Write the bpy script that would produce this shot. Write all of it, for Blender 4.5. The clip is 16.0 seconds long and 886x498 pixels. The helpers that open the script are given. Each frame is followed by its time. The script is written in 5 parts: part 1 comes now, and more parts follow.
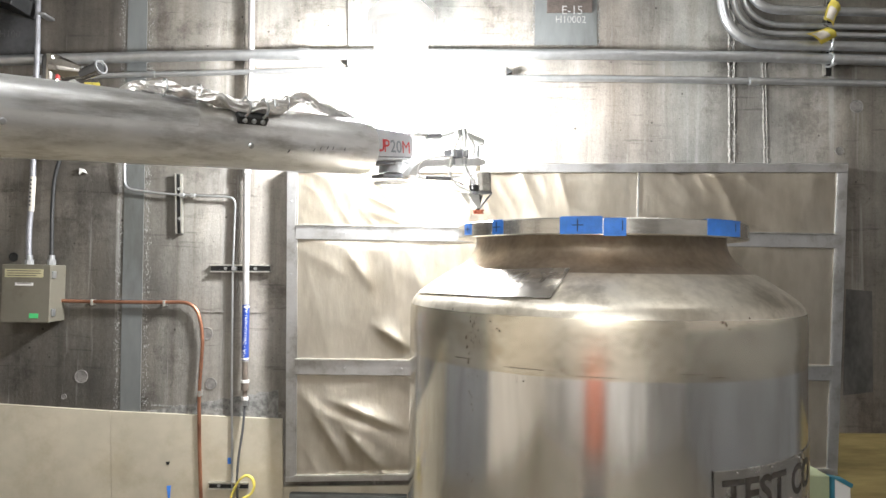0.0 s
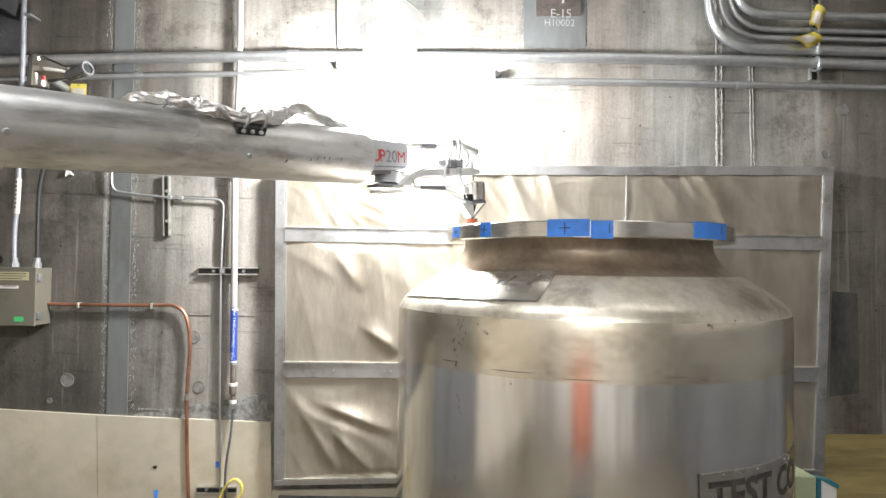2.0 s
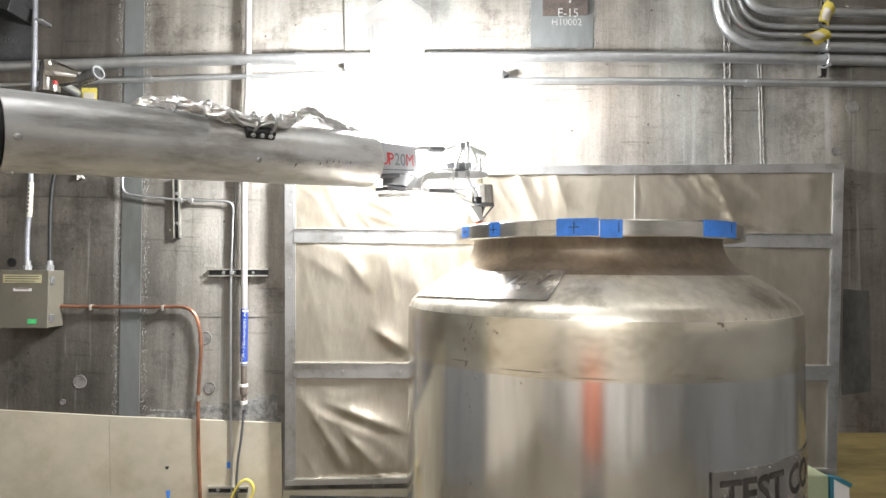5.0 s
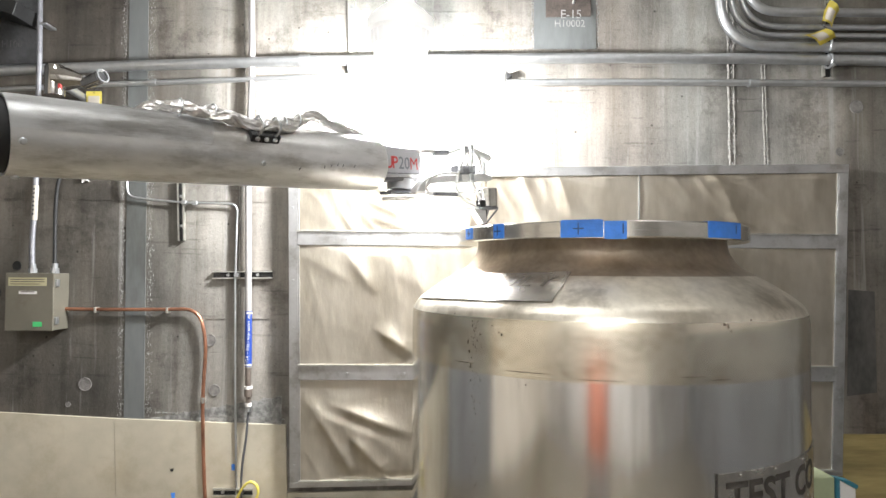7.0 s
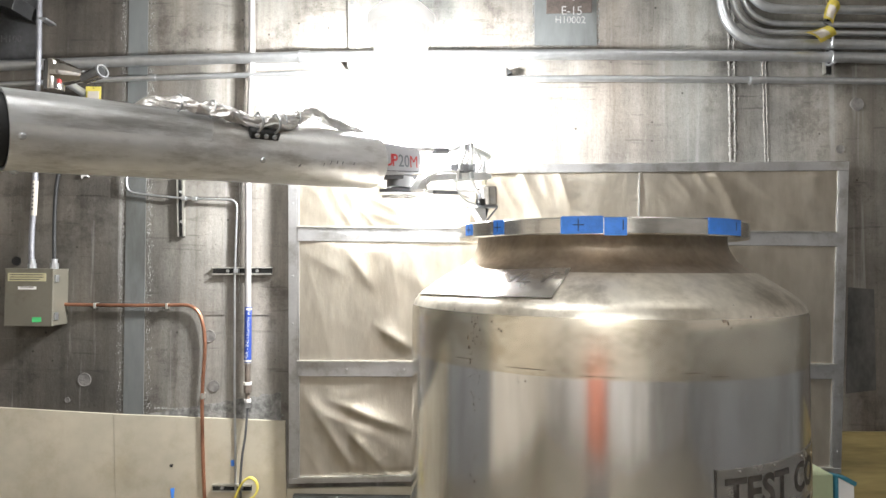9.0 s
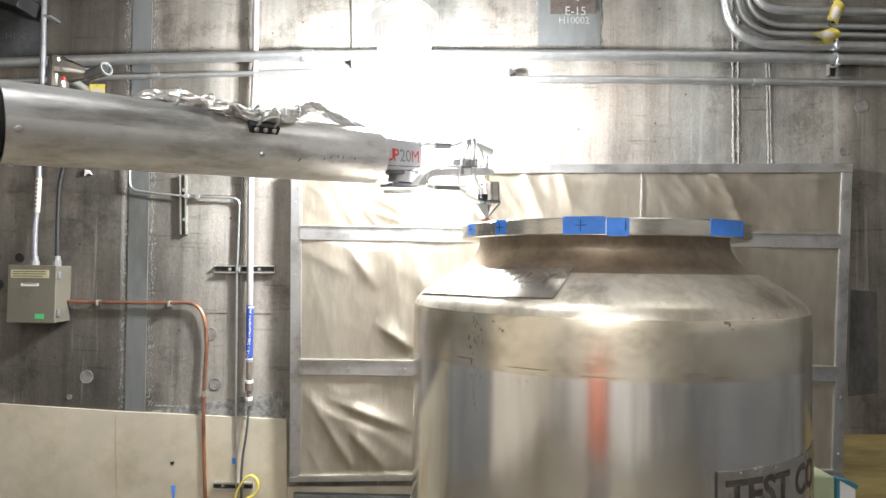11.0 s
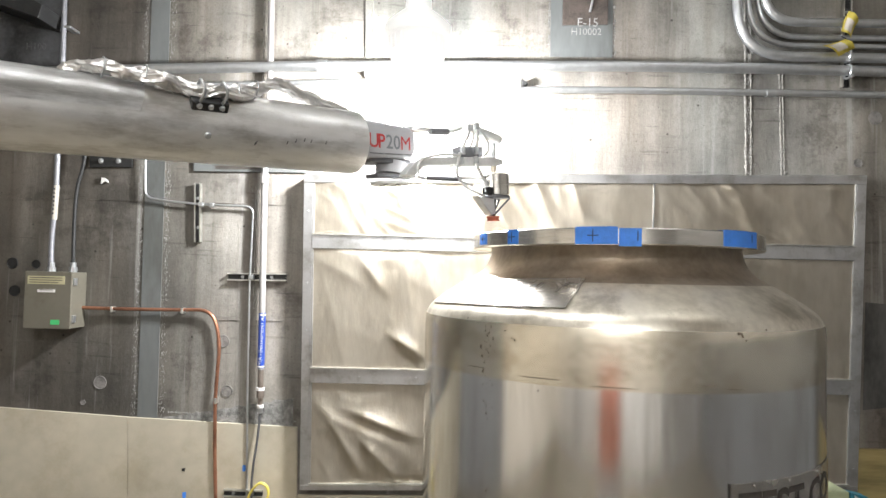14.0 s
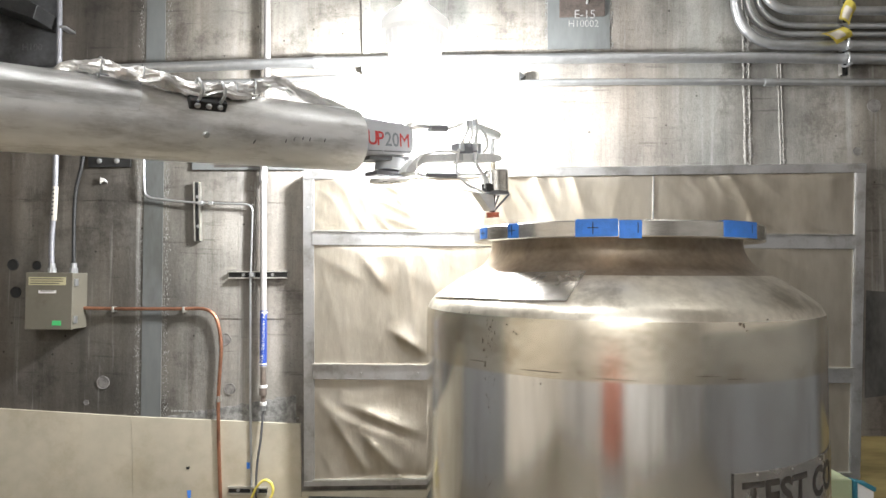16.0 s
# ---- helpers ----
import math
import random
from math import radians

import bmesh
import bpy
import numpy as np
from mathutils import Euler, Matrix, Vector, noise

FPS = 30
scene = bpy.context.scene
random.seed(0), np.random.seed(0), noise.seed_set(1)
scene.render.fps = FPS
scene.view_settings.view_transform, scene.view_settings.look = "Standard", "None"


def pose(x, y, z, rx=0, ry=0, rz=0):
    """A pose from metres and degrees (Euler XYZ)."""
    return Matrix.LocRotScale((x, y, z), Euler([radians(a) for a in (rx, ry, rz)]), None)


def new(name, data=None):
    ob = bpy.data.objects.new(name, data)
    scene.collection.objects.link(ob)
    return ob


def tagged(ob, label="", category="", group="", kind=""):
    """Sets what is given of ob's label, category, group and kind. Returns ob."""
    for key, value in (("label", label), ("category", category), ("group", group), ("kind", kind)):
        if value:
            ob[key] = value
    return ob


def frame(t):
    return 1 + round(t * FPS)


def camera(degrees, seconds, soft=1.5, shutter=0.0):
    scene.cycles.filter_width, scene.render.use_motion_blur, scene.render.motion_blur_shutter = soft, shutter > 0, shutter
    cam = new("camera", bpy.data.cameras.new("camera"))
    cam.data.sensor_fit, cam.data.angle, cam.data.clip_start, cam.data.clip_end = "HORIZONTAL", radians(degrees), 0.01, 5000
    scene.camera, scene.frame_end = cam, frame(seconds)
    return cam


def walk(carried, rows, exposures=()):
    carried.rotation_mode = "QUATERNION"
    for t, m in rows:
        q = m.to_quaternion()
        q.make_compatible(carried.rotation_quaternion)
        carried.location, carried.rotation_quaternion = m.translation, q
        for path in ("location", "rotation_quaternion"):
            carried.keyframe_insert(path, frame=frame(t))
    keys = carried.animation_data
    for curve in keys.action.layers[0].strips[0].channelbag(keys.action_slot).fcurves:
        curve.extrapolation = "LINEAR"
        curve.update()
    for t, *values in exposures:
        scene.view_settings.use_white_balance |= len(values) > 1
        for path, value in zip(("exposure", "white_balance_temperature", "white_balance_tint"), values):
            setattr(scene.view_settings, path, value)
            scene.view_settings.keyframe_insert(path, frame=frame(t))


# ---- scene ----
cam = camera(70.09, 16.0)
PATH = [
    (0, pose(-0.0025, 0.0045, 2.0010, 91.412, -0.807, -0.082)),
    (0.5, pose(0.0031, 0.0050, 2.0010, 91.474, -0.832, -0.358)),
    (1, pose(0.0061, 0.0065, 2.0013, 91.515, -0.871, -0.710)),
    (1.5, pose(0.0090, 0.0055, 2.0024, 91.566, -0.846, -0.822)),
    (2, pose(0.0085, 0.0051, 2.0035, 91.606, -0.778, -0.864)),
    (2.5, pose(0.0097, 0.0038, 2.0036, 91.647, -0.588, -0.723)),
    (3, pose(0.0081, 0.0040, 2.0052, 91.603, -0.516, -0.662)),
    (3.5, pose(0.0061, 0.0046, 2.0018, 91.628, -0.546, -0.484)),
    (4, pose(0.0060, 0.0017, 2.0023, 91.624, -0.491, -0.348)),
    (6.5, pose(-0.0016, -0.0012, 2.0016, 91.751, -0.316, 0.081)),
    (7, pose(0.0003, -0.0013, 2.0026, 91.789, -0.246, 0.132)),
    (7.5, pose(-0.0012, 0.0003, 2.0001, 91.760, -0.450, 0.154)),
    (8, pose(-0.0026, 0.0007, 1.9992, 91.639, -0.633, 0.131)),
    (8.5, pose(-0.0008, 0.0010, 1.9972, 91.597, -0.534, 0.165)),
    (9, pose(-0.0005, 0.0004, 1.9990, 91.537, -0.397, 0.092)),
    (11.5, pose(0.0004, 0.0001, 1.9975, 91.519, -0.851, 0.321)),
    (12, pose(-0.0023, -0.0016, 1.9994, 91.509, -0.796, 0.455)),
    (12.5, pose(-0.0020, -0.0053, 1.9991, 91.910, -0.874, 0.611)),
    (13, pose(-0.0023, -0.0097, 2.0019, 92.197, -0.756, 0.688)),
    (13.5, pose(-0.0021, -0.0091, 1.9972, 92.422, -0.896, 0.809)),
    (14, pose(-0.0071, -0.0099, 1.9955, 92.385, -1.211, 1.174)),
    (14.5, pose(-0.0084, -0.0104, 1.9933, 92.221, -1.213, 1.251)),
    (15, pose(-0.0071, -0.0122, 1.9935, 92.180, -1.137, 1.274)),
    (15.5, pose(-0.0063, -0.0121, 1.9918, 92.056, -0.634, 1.224)),
    (16, pose(-0.0081, -0.0098, 1.9958, 91.909, -0.304, 1.211)),
]
walk(cam, PATH)
scene.view_settings.exposure = 0.0

# ---- light ----
world = bpy.data.worlds.new("world")
scene.world = world
world.use_nodes = True
world.node_tree.nodes["Background"].inputs[0].default_value = (0.9, 0.95, 1.0, 1)
world.node_tree.nodes["Background"].inputs[1].default_value = 0.02

LAMP = (-0.2, 2.8, 2.892)


def lamp(name, kind, energy, color, m, **kw):
    data = bpy.data.lights.new(name, kind)
    data.energy, data.color = energy, color
    for key, value in kw.items():
        if key == "size":
            data.size = value
        elif key == "size_y":
            data.shape, data.size_y = "RECTANGLE", value
        elif key == "radius":
            data.shadow_soft_size = value
    ob = new(name, data)
    ob.matrix_world = m
    return ob


lamp("high_bay_light", "POINT", 415, (0.965, 0.985, 1.0), pose(LAMP[0], LAMP[1], LAMP[2] - 0.024), radius=0.095)
# Unseen lights: the first from a shoulder highlight, the rest added as fill.
CEILING = ((1.75, 1.75, 4.84, 0, 5, 1.1, 0.25), (-0.5, 1.1, 4.84, 0, 26, 1.5, 0.4), (-1.2, -1.3, 4.7, -58, 6, 1.4, 0.6), (0.0, -1.3, 4.7, -58, 23, 1.4, 0.6), (-0.2, -2.85, 4.84, 0, 175, 1.8, 0.4))
for lx, ly, lz, tip, power, long, wide in CEILING:
    lamp("unseen_ceiling_lamp", "AREA", power, (0.965, 0.985, 1.0), pose(lx, ly, lz, tip) @ pose(0, 0, -0.02), size=long, size_y=wide)


# ---- materials ----
def mat(name, color, rough=0.6, metal=0.0, vary=0.12, scale=6.0, bump=0.0, bump_scale=60.0, stretch=(1, 1, 1), emit=0.0,
        tint=None, rough_vary=0.1, blot=None):
    m = bpy.data.materials.new(name)
    m.use_nodes = True
    nt = m.node_tree
    n, link = nt.nodes, nt.links.new
    b = n["Principled BSDF"]
    b.inputs["Metallic"].default_value = metal
    tc = n.new("ShaderNodeTexCoord")
    mp = n.new("ShaderNodeMapping")
    mp.inputs["Scale"].default_value = stretch
    link(tc.outputs["Object"], mp.inputs["Vector"])
    big = n.new("ShaderNodeTexNoise")
    big.inputs["Scale"].default_value, big.inputs["Detail"].default_value = scale, 6
    fine = n.new("ShaderNodeTexNoise")
    fine.inputs["Scale"].default_value, fine.inputs["Detail"].default_value = scale * 9, 4
    link(mp.outputs[0], big.inputs["Vector"])
    link(mp.outputs[0], fine.inputs["Vector"])
    both = n.new("ShaderNodeMath")
    both.operation = "MULTIPLY_ADD"
    link(fine.outputs["Fac"], both.inputs[0])
    both.inputs[1].default_value = 0.4
    link(big.outputs["Fac"], both.inputs[2])
    both.use_clamp = True
    ramp = n.new("ShaderNodeValToRGB")
    ramp.color_ramp.interpolation = "EASE"
    lo = [max(0, c * (1 - vary)) for c in color]
    hi = [min(1, c * (1 + vary)) for c in (tint or color)]
    ramp.color_ramp.elements[0].position, ramp.color_ramp.elements[1].position = 0.4, 0.98
    ramp.color_ramp.elements[0].color, ramp.color_ramp.elements[1].color = (*lo, 1), (*hi, 1)
    link(both.outputs[0], ramp.inputs[0])
    colour = ramp.outputs[0]
    if blot:
        spots = n.new("ShaderNodeTexNoise")
        spots.inputs["Scale"].default_value, spots.inputs["Detail"].default_value, spots.inputs["Roughness"].default_value = blot[0], 7, 0.68
        link(mp.outputs[0], spots.inputs["Vector"])
        dirt = n.new("ShaderNodeValToRGB")
        dirt.color_ramp.elements[0].position, dirt.color_ramp.elements[1].position = 0.36, 0.5
        dirt.color_ramp.elements[0].color, dirt.color_ramp.elements[1].color = (blot[1], blot[1] * 0.97, blot[1] * 0.92, 1), (1, 1, 1, 1)
        link(spots.outputs["Fac"], dirt.inputs[0])
        mix = n.new("ShaderNodeMix")
        mix.data_type, mix.blend_type = "RGBA", "MULTIPLY"
        mix.inputs["Factor"].default_value = 1.0
        link(colour, mix.inputs["A"])
        link(dirt.outputs[0], mix.inputs["B"])
        colour = mix.outputs["Result"]
    link(colour, b.inputs["Base Color"])
    rr = n.new("ShaderNodeMapRange")
    rr.inputs["To Min"].default_value = max(0.03, rough - rough_vary)
    rr.inputs["To Max"].default_value = min(1, rough + rough_vary)
    link(big.outputs["Fac"], rr.inputs["Value"])
    link(rr.outputs[0], b.inputs["Roughness"])
    if bump:
        bn = n.new("ShaderNodeTexNoise")
        bn.inputs["Scale"].default_value, bn.inputs["Detail"].default_value = bump_scale, 5
        link(mp.outputs[0], bn.inputs["Vector"])
        bp = n.new("ShaderNodeBump")
        bp.inputs["Strength"].default_value, bp.inputs["Distance"].default_value = bump, 0.004
        link(bn.outputs["Fac"], bp.inputs["Height"])
        link(bp.outputs[0], b.inputs["Normal"])
    if emit:
        b.inputs["Emission Color"].default_value = (*color, 1)
        b.inputs["Emission Strength"].default_value = emit
    return m


def concrete_material():
    m = bpy.data.materials.new("board_formed_concrete")
    m.use_nodes = True
    nt = m.node_tree
    n, link = nt.nodes, nt.links.new
    b = n["Principled BSDF"]
    b.inputs["Roughness"].default_value = 0.85
    tc = n.new("ShaderNodeTexCoord")

    def tex(scale, detail, stretch, rough=0.6):
        mp = n.new("ShaderNodeMapping")
        mp.inputs["Scale"].default_value = stretch
        link(tc.outputs["Object"], mp.inputs["Vector"])
        t = n.new("ShaderNodeTexNoise")
        t.inputs["Scale"].default_value, t.inputs["Detail"].default_value = scale, detail
        t.inputs["Roughness"].default_value = rough
        link(mp.outputs[0], t.inputs["Vector"])
        return t.outputs["Fac"]

    def ramp(fac, p0, c0, p1, c1):
        r = n.new("ShaderNodeValToRGB")
        r.color_ramp.elements[0].position, r.color_ramp.elements[1].position = p0, p1
        r.color_ramp.elements[0].color, r.color_ramp.elements[1].color = (*c0, 1), (*c1, 1)
        link(fac, r.inputs[0])
        return r.outputs[0]

    def mult(a, c, fac=1.0):
        x = n.new("ShaderNodeMix")
        x.data_type, x.blend_type = "RGBA", "MULTIPLY"
        x.inputs["Factor"].default_value = fac
        link(a, x.inputs["A"])
        link(c, x.inputs["B"])
        return x.outputs["Result"]

    def lighter(a, c, fac):
        x = n.new("ShaderNodeMix")
        x.data_type, x.blend_type = "RGBA", "MIX"
        link(fac, x.inputs["Factor"])
        link(a, x.inputs["A"])
        x.inputs["B"].default_value = (*c, 1)
        return x.outputs["Result"]

    def dots(scale, lo, hi, dark):
        v = n.new("ShaderNodeTexVoronoi")
        v.inputs["Scale"].default_value = scale
        link(tc.outputs["Object"], v.inputs["Vector"])
        return ramp(v.outputs["Distance"], lo, dark, hi, (1, 1, 1))

    base = ramp(tex(1.7, 8, (1, 1, 0.6)), 0.33, (0.165, 0.159, 0.147), 0.64, (0.45, 0.424, 0.383))
    streak = ramp(tex(9, 6, (1, 1, 0.09)), 0.3, (0.62, 0.6, 0.58), 0.62, (1, 1, 1))
    speck = ramp(tex(45, 5, (1, 1, 1), 0.75), 0.3, (0.62, 0.62, 0.62), 0.52, (1, 1, 1))
    grain = ramp(tex(150, 3, (1, 1, 1), 0.7), 0.33, (0.62, 0.62, 0.62), 0.55, (1, 1, 1))
    dashes = ramp(tex(20, 4, (0.16, 1, 1.7), 0.65), 0.3, (0.42, 0.41, 0.4), 0.385, (1, 1, 1))
    broad = ramp(tex(3.2, 5, (1, 1, 0.05)), 0.36, (0.66, 0.63, 0.6), 0.58, (1, 1, 1))
    blot = ramp(tex(2.6, 9, (1, 1, 1), 0.72), 0.37, (0.42, 0.4, 0.385), 0.46, (1, 1, 1))
    col = mult(mult(mult(mult(mult(mult(base, streak, 0.8), speck, 0.38), grain, 0.4), dashes, 0.6), broad, 0.8), blot, 0.75)
    hue = ramp(tex(1.1, 4, (1, 1, 0.25)), 0.36, (1.0, 0.945, 0.915), 0.62, (0.95, 0.985, 1.0))
    run_down = ramp(tex(24, 5, (1, 1, 0.03), 0.7), 0.34, (0.6, 0.57, 0.54), 0.5, (1, 1, 1))
    col = mult(mult(col, hue), run_down, 0.45)
    # weathering and the fall-off of light, painted dark at the wall's two ends
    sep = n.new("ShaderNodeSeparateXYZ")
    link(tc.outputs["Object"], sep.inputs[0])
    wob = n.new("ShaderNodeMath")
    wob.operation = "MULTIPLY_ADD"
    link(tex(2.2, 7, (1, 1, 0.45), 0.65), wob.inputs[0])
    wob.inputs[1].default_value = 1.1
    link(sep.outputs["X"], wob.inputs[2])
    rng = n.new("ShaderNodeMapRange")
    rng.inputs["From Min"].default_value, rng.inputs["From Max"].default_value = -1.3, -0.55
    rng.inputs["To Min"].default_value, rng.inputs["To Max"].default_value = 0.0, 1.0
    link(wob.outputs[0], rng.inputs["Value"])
    west_shade = ramp(rng.outputs[0], 0.0, (0.4, 0.38, 0.355), 1.0, (1, 1, 1))
    col = mult(col, west_shade)
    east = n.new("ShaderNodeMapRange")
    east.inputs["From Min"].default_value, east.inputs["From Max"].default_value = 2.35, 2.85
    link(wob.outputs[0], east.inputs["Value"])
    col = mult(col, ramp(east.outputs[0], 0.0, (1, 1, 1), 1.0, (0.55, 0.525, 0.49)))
    lime = ramp(tex(13, 5, (1, 1, 0.035)), 0.6, (0, 0, 0), 0.74, (0.55, 0.55, 0.55))
    col = lighter(col, (0.46, 0.45, 0.43), lime)
    col = mult(mult(col, dots(9, 0.04, 0.065, (0.2, 0.19, 0.17)), 0.85), dots(23, 0.045, 0.09, (0.35, 0.34, 0.32)), 0.7)
    link(col, b.inputs["Base Color"])
    bp = n.new("ShaderNodeBump")
    bp.inputs["Strength"].default_value, bp.inputs["Distance"].default_value = 0.5, 0.006
    link(tex(55, 8, (1, 1, 0.6), 0.75), bp.inputs["Height"])
    link(bp.outputs[0], b.inputs["Normal"])
    return m


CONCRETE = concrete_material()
ROUGH_CONCRETE = mat("exposed_aggregate", (0.22, 0.216, 0.207), 0.95, vary=0.5, scale=40, bump=1.0, bump_scale=150)
EMBED = mat("grey_painted_plate", (0.13, 0.137, 0.135), 0.5, 0.15, vary=0.18, scale=4, bump=0.15, stretch=(1, 1, 0.3), blot=(4, 0.75))
DARKPLATE = mat("dark_steel_plate", (0.06, 0.06, 0.062), 0.85, 0.1, vary=0.5, scale=7, bump=0.3)
PATCH = mat("dark_matt_patch", (0.06, 0.057, 0.052), 0.85, vary=0.6, scale=5, bump=0.3, stretch=(1, 1, 0.5))
TIEPATCH = mat("dark_mortar", (0.17, 0.16, 0.15), 0.95, vary=0.4, scale=30, bump=0.8, bump_scale=150)
CEMENT = mat("pale_cement", (0.29, 0.275, 0.255), 0.9, vary=0.35, scale=30, bump=0.6, bump_scale=120)
PADRUST = mat("dark_rust", (0.075, 0.06, 0.052), 0.8, 0.2, vary=0.5, scale=14, bump=0.4)
RUST = mat("rusty_plate", (0.19, 0.15, 0.115), 0.75, 0.3, vary=0.6, scale=12, bump=0.4)
DARK = mat("dark_steel", (0.03, 0.03, 0.03), 0.5, 0.4, vary=0.4)
BLACK = mat("black_rubber", (0.012, 0.012, 0.012), 0.6, vary=0.3)
POLISHED = mat("polished_casing", (0.62, 0.6, 0.58), 0.09, 1.0, vary=0.2, scale=12, stretch=(1, 1, 0.3), rough_vary=0.05)
GALV = mat("galvanised_steel", (0.5, 0.51, 0.52), 0.36, 0.85, vary=0.1, scale=26, bump=0.08)
CONDUIT = mat("dull_zinc", (0.27, 0.27, 0.29), 0.5, 0.6, vary=0.25, scale=18)
STRUT = mat("zinc_strut", (0.55, 0.54, 0.5), 0.4, 0.9, vary=0.25, scale=20)
FRAME = mat("aluminium_angle", (0.5, 0.5, 0.5), 0.36, 0.95, vary=0.12, scale=9, bump=0.05, rough_vary=0.06, blot=(9, 0.8))
FOIL = mat("insulation_sheet", (0.6, 0.53, 0.42), 0.35, 0.76, vary=0.12, scale=2.5, bump=1.0, bump_scale=13, stretch=(1, 1, 0.35), tint=(0.72, 0.665, 0.575), rough_vary=0.05)
STEEL = mat("stainless_shell", (0.88, 0.855, 0.8), 0.15, 0.95, vary=0.18, scale=9, bump=0.03, bump_scale=30, stretch=(1, 1, 0.07), tint=(0.92, 0.9, 0.85), rough_vary=0.06)
BAND = mat("dull_stainless", (0.8, 0.735, 0.61), 0.215, 0.88, vary=0.13, scale=4, bump=0.04, bump_scale=30, stretch=(1, 1, 1.6), tint=(0.86, 0.8, 0.68), rough_vary=0.04, blot=(7, 0.78))
# Brown steel, darkened further to paint in the flange's shadow.
NECKSHADE = mat("shaded_brown_steel", (0.4, 0.335, 0.265), 0.36, 0.85, vary=0.3, scale=6, bump=0.06, rough_vary=0.05)
NECK = mat("scaled_stainless", (0.62, 0.555, 0.445), 0.36, 0.8, vary=0.26, scale=3.2, bump=0.06, bump_scale=30, tint=(0.74, 0.695, 0.61), rough_vary=0.07, blot=(6, 0.66))
SIGN = mat("dull_sign_metal", (0.5, 0.47, 0.43), 0.26, 0.8, vary=0.2, scale=14, bump=0.08, bump_scale=30, rough_vary=0.05)
FLANGE = mat("machined_stainless", (0.72, 0.7, 0.66), 0.19, 0.95, vary=0.14, scale=14, stretch=(1, 1, 6), rough_vary=0.06)
TUBE = mat("rolled_aluminium", (0.92, 0.91, 0.885), 0.36, 0.76, vary=0.3, scale=5, bump=0.06, bump_scale=30, stretch=(0.3, 1, 1), tint=(0.95, 0.945, 0.93), rough_vary=0.06, blot=(8, 0.55))
COVER = mat("weathered_aluminium", (0.93, 0.93, 0.92), 0.4, 0.55, vary=0.28, scale=6, bump=0.06, bump_scale=30, stretch=(0.2, 1, 1), tint=(0.95, 0.95, 0.945), rough_vary=0.1, blot=(9, 0.5))
CRINKLE = mat("crinkled_foil", (0.78, 0.765, 0.75), 0.36, 0.9, vary=0.12, scale=30, bump=0.5, bump_scale=70, rough_vary=0.06)
WHITE = mat("white_paint", (0.72, 0.7, 0.68), 0.4, vary=0.06)
PIPE_WHITE = mat("white_painted_pipe", (0.3, 0.285, 0.275), 0.4, vary=0.1, scale=10)
GREY = mat("robot_grey_paint", (0.5, 0.51, 0.53), 0.4, vary=0.06)
TOOLGREY = mat("grey_machined_aluminium", (0.85, 0.85, 0.84), 0.38, 0.6, vary=0.12, scale=20, rough_vary=0.06)
DARKGREY = mat("dark_grey_hose", (0.17, 0.17, 0.18), 0.5, vary=0.2)
REDPAINT = mat("red_letters", (0.55, 0.06, 0.06), 0.45, vary=0.1)
GREYLETTER = mat("grey_letters", (0.22, 0.24, 0.26), 0.45, vary=0.1)
BLUE = mat("blue_masking_tape", (0.05, 0.215, 0.7), 0.6, vary=0.18, scale=25, bump=0.2)
INK = mat("black_ink", (0.02, 0.025, 0.04), 0.6, vary=0.2)
ETCH = mat("dark_lettering", (0.06, 0.052, 0.045), 0.5, 0.2, vary=0.4, scale=20)
WORN = mat("worn_lettering", (0.2, 0.175, 0.15), 0.4, 0.5, vary=0.5, scale=30)
COPPER = mat("copper_tube", (0.4, 0.19, 0.12), 0.38, 0.85, vary=0.3, scale=16)
BOXPAINT = mat("tan_grey_enamel", (0.165, 0.152, 0.12), 0.4, 0.2, vary=0.08, scale=5, blot=(9, 0.85))
FITTING = mat("brown_grey_fitting", (0.2, 0.165, 0.14), 0.45, 0.4, vary=0.2, scale=20)
HOSEDARK = mat("dark_hose", (0.07, 0.07, 0.075), 0.5, vary=0.2)
CREAM = mat("cream_label", (0.46, 0.42, 0.26), 0.6, vary=0.08)
GREEN = mat("green_sticker", (0.06, 0.5, 0.16), 0.5, vary=0.08)
YELLOW = mat("yellow_tag", (0.6, 0.5, 0.09), 0.5, vary=0.15)
PAPER = mat("tag_paper", (0.5, 0.46, 0.4), 0.7, vary=0.12)
PLY = mat("cream_painted_sheet", (0.44, 0.4, 0.315), 0.5, vary=0.1, scale=1.6, bump=0.05, tint=(0.48, 0.435, 0.345), blot=(3, 0.88))
WOOD = mat("pale_plywood", (0.3, 0.235, 0.1), 0.55, vary=0.42, scale=4, stretch=(0.15, 1, 1.4), bump=0.06, blot=(5, 0.7))
PALEGREEN = mat("pale_green_plastic", (0.36, 0.4, 0.25), 0.5, vary=0.08)
TEAL = mat("teal_edge", (0.03, 0.16, 0.22), 0.5, vary=0.1)
FAINTCHALK = mat("rubbed_chalk", (0.1, 0.1, 0.1), 0.9, vary=0.5, scale=60)
CHALK = mat("chalk", (0.3, 0.3, 0.29), 0.9, vary=0.3, scale=60)
BRASS = mat("pale_brass_fitting", (0.68, 0.62, 0.5), 0.33, 0.9, vary=0.15, rough_vary=0.04)
PADRED = mat("red_pad", (0.5, 0.13, 0.07), 0.5, vary=0.15)
ORANGE = mat("orange_plastic", (0.66, 0.2, 0.11), 0.45, vary=0.08)
FLOORM = mat("painted_floor", (0.13, 0.108, 0.072), 0.7, vary=0.25, scale=2, bump=0.2)
WHITEWALL = mat("white_unseen_wall", (0.82, 0.8, 0.77), 0.7, vary=0.1, scale=1.5, bump=0.1)
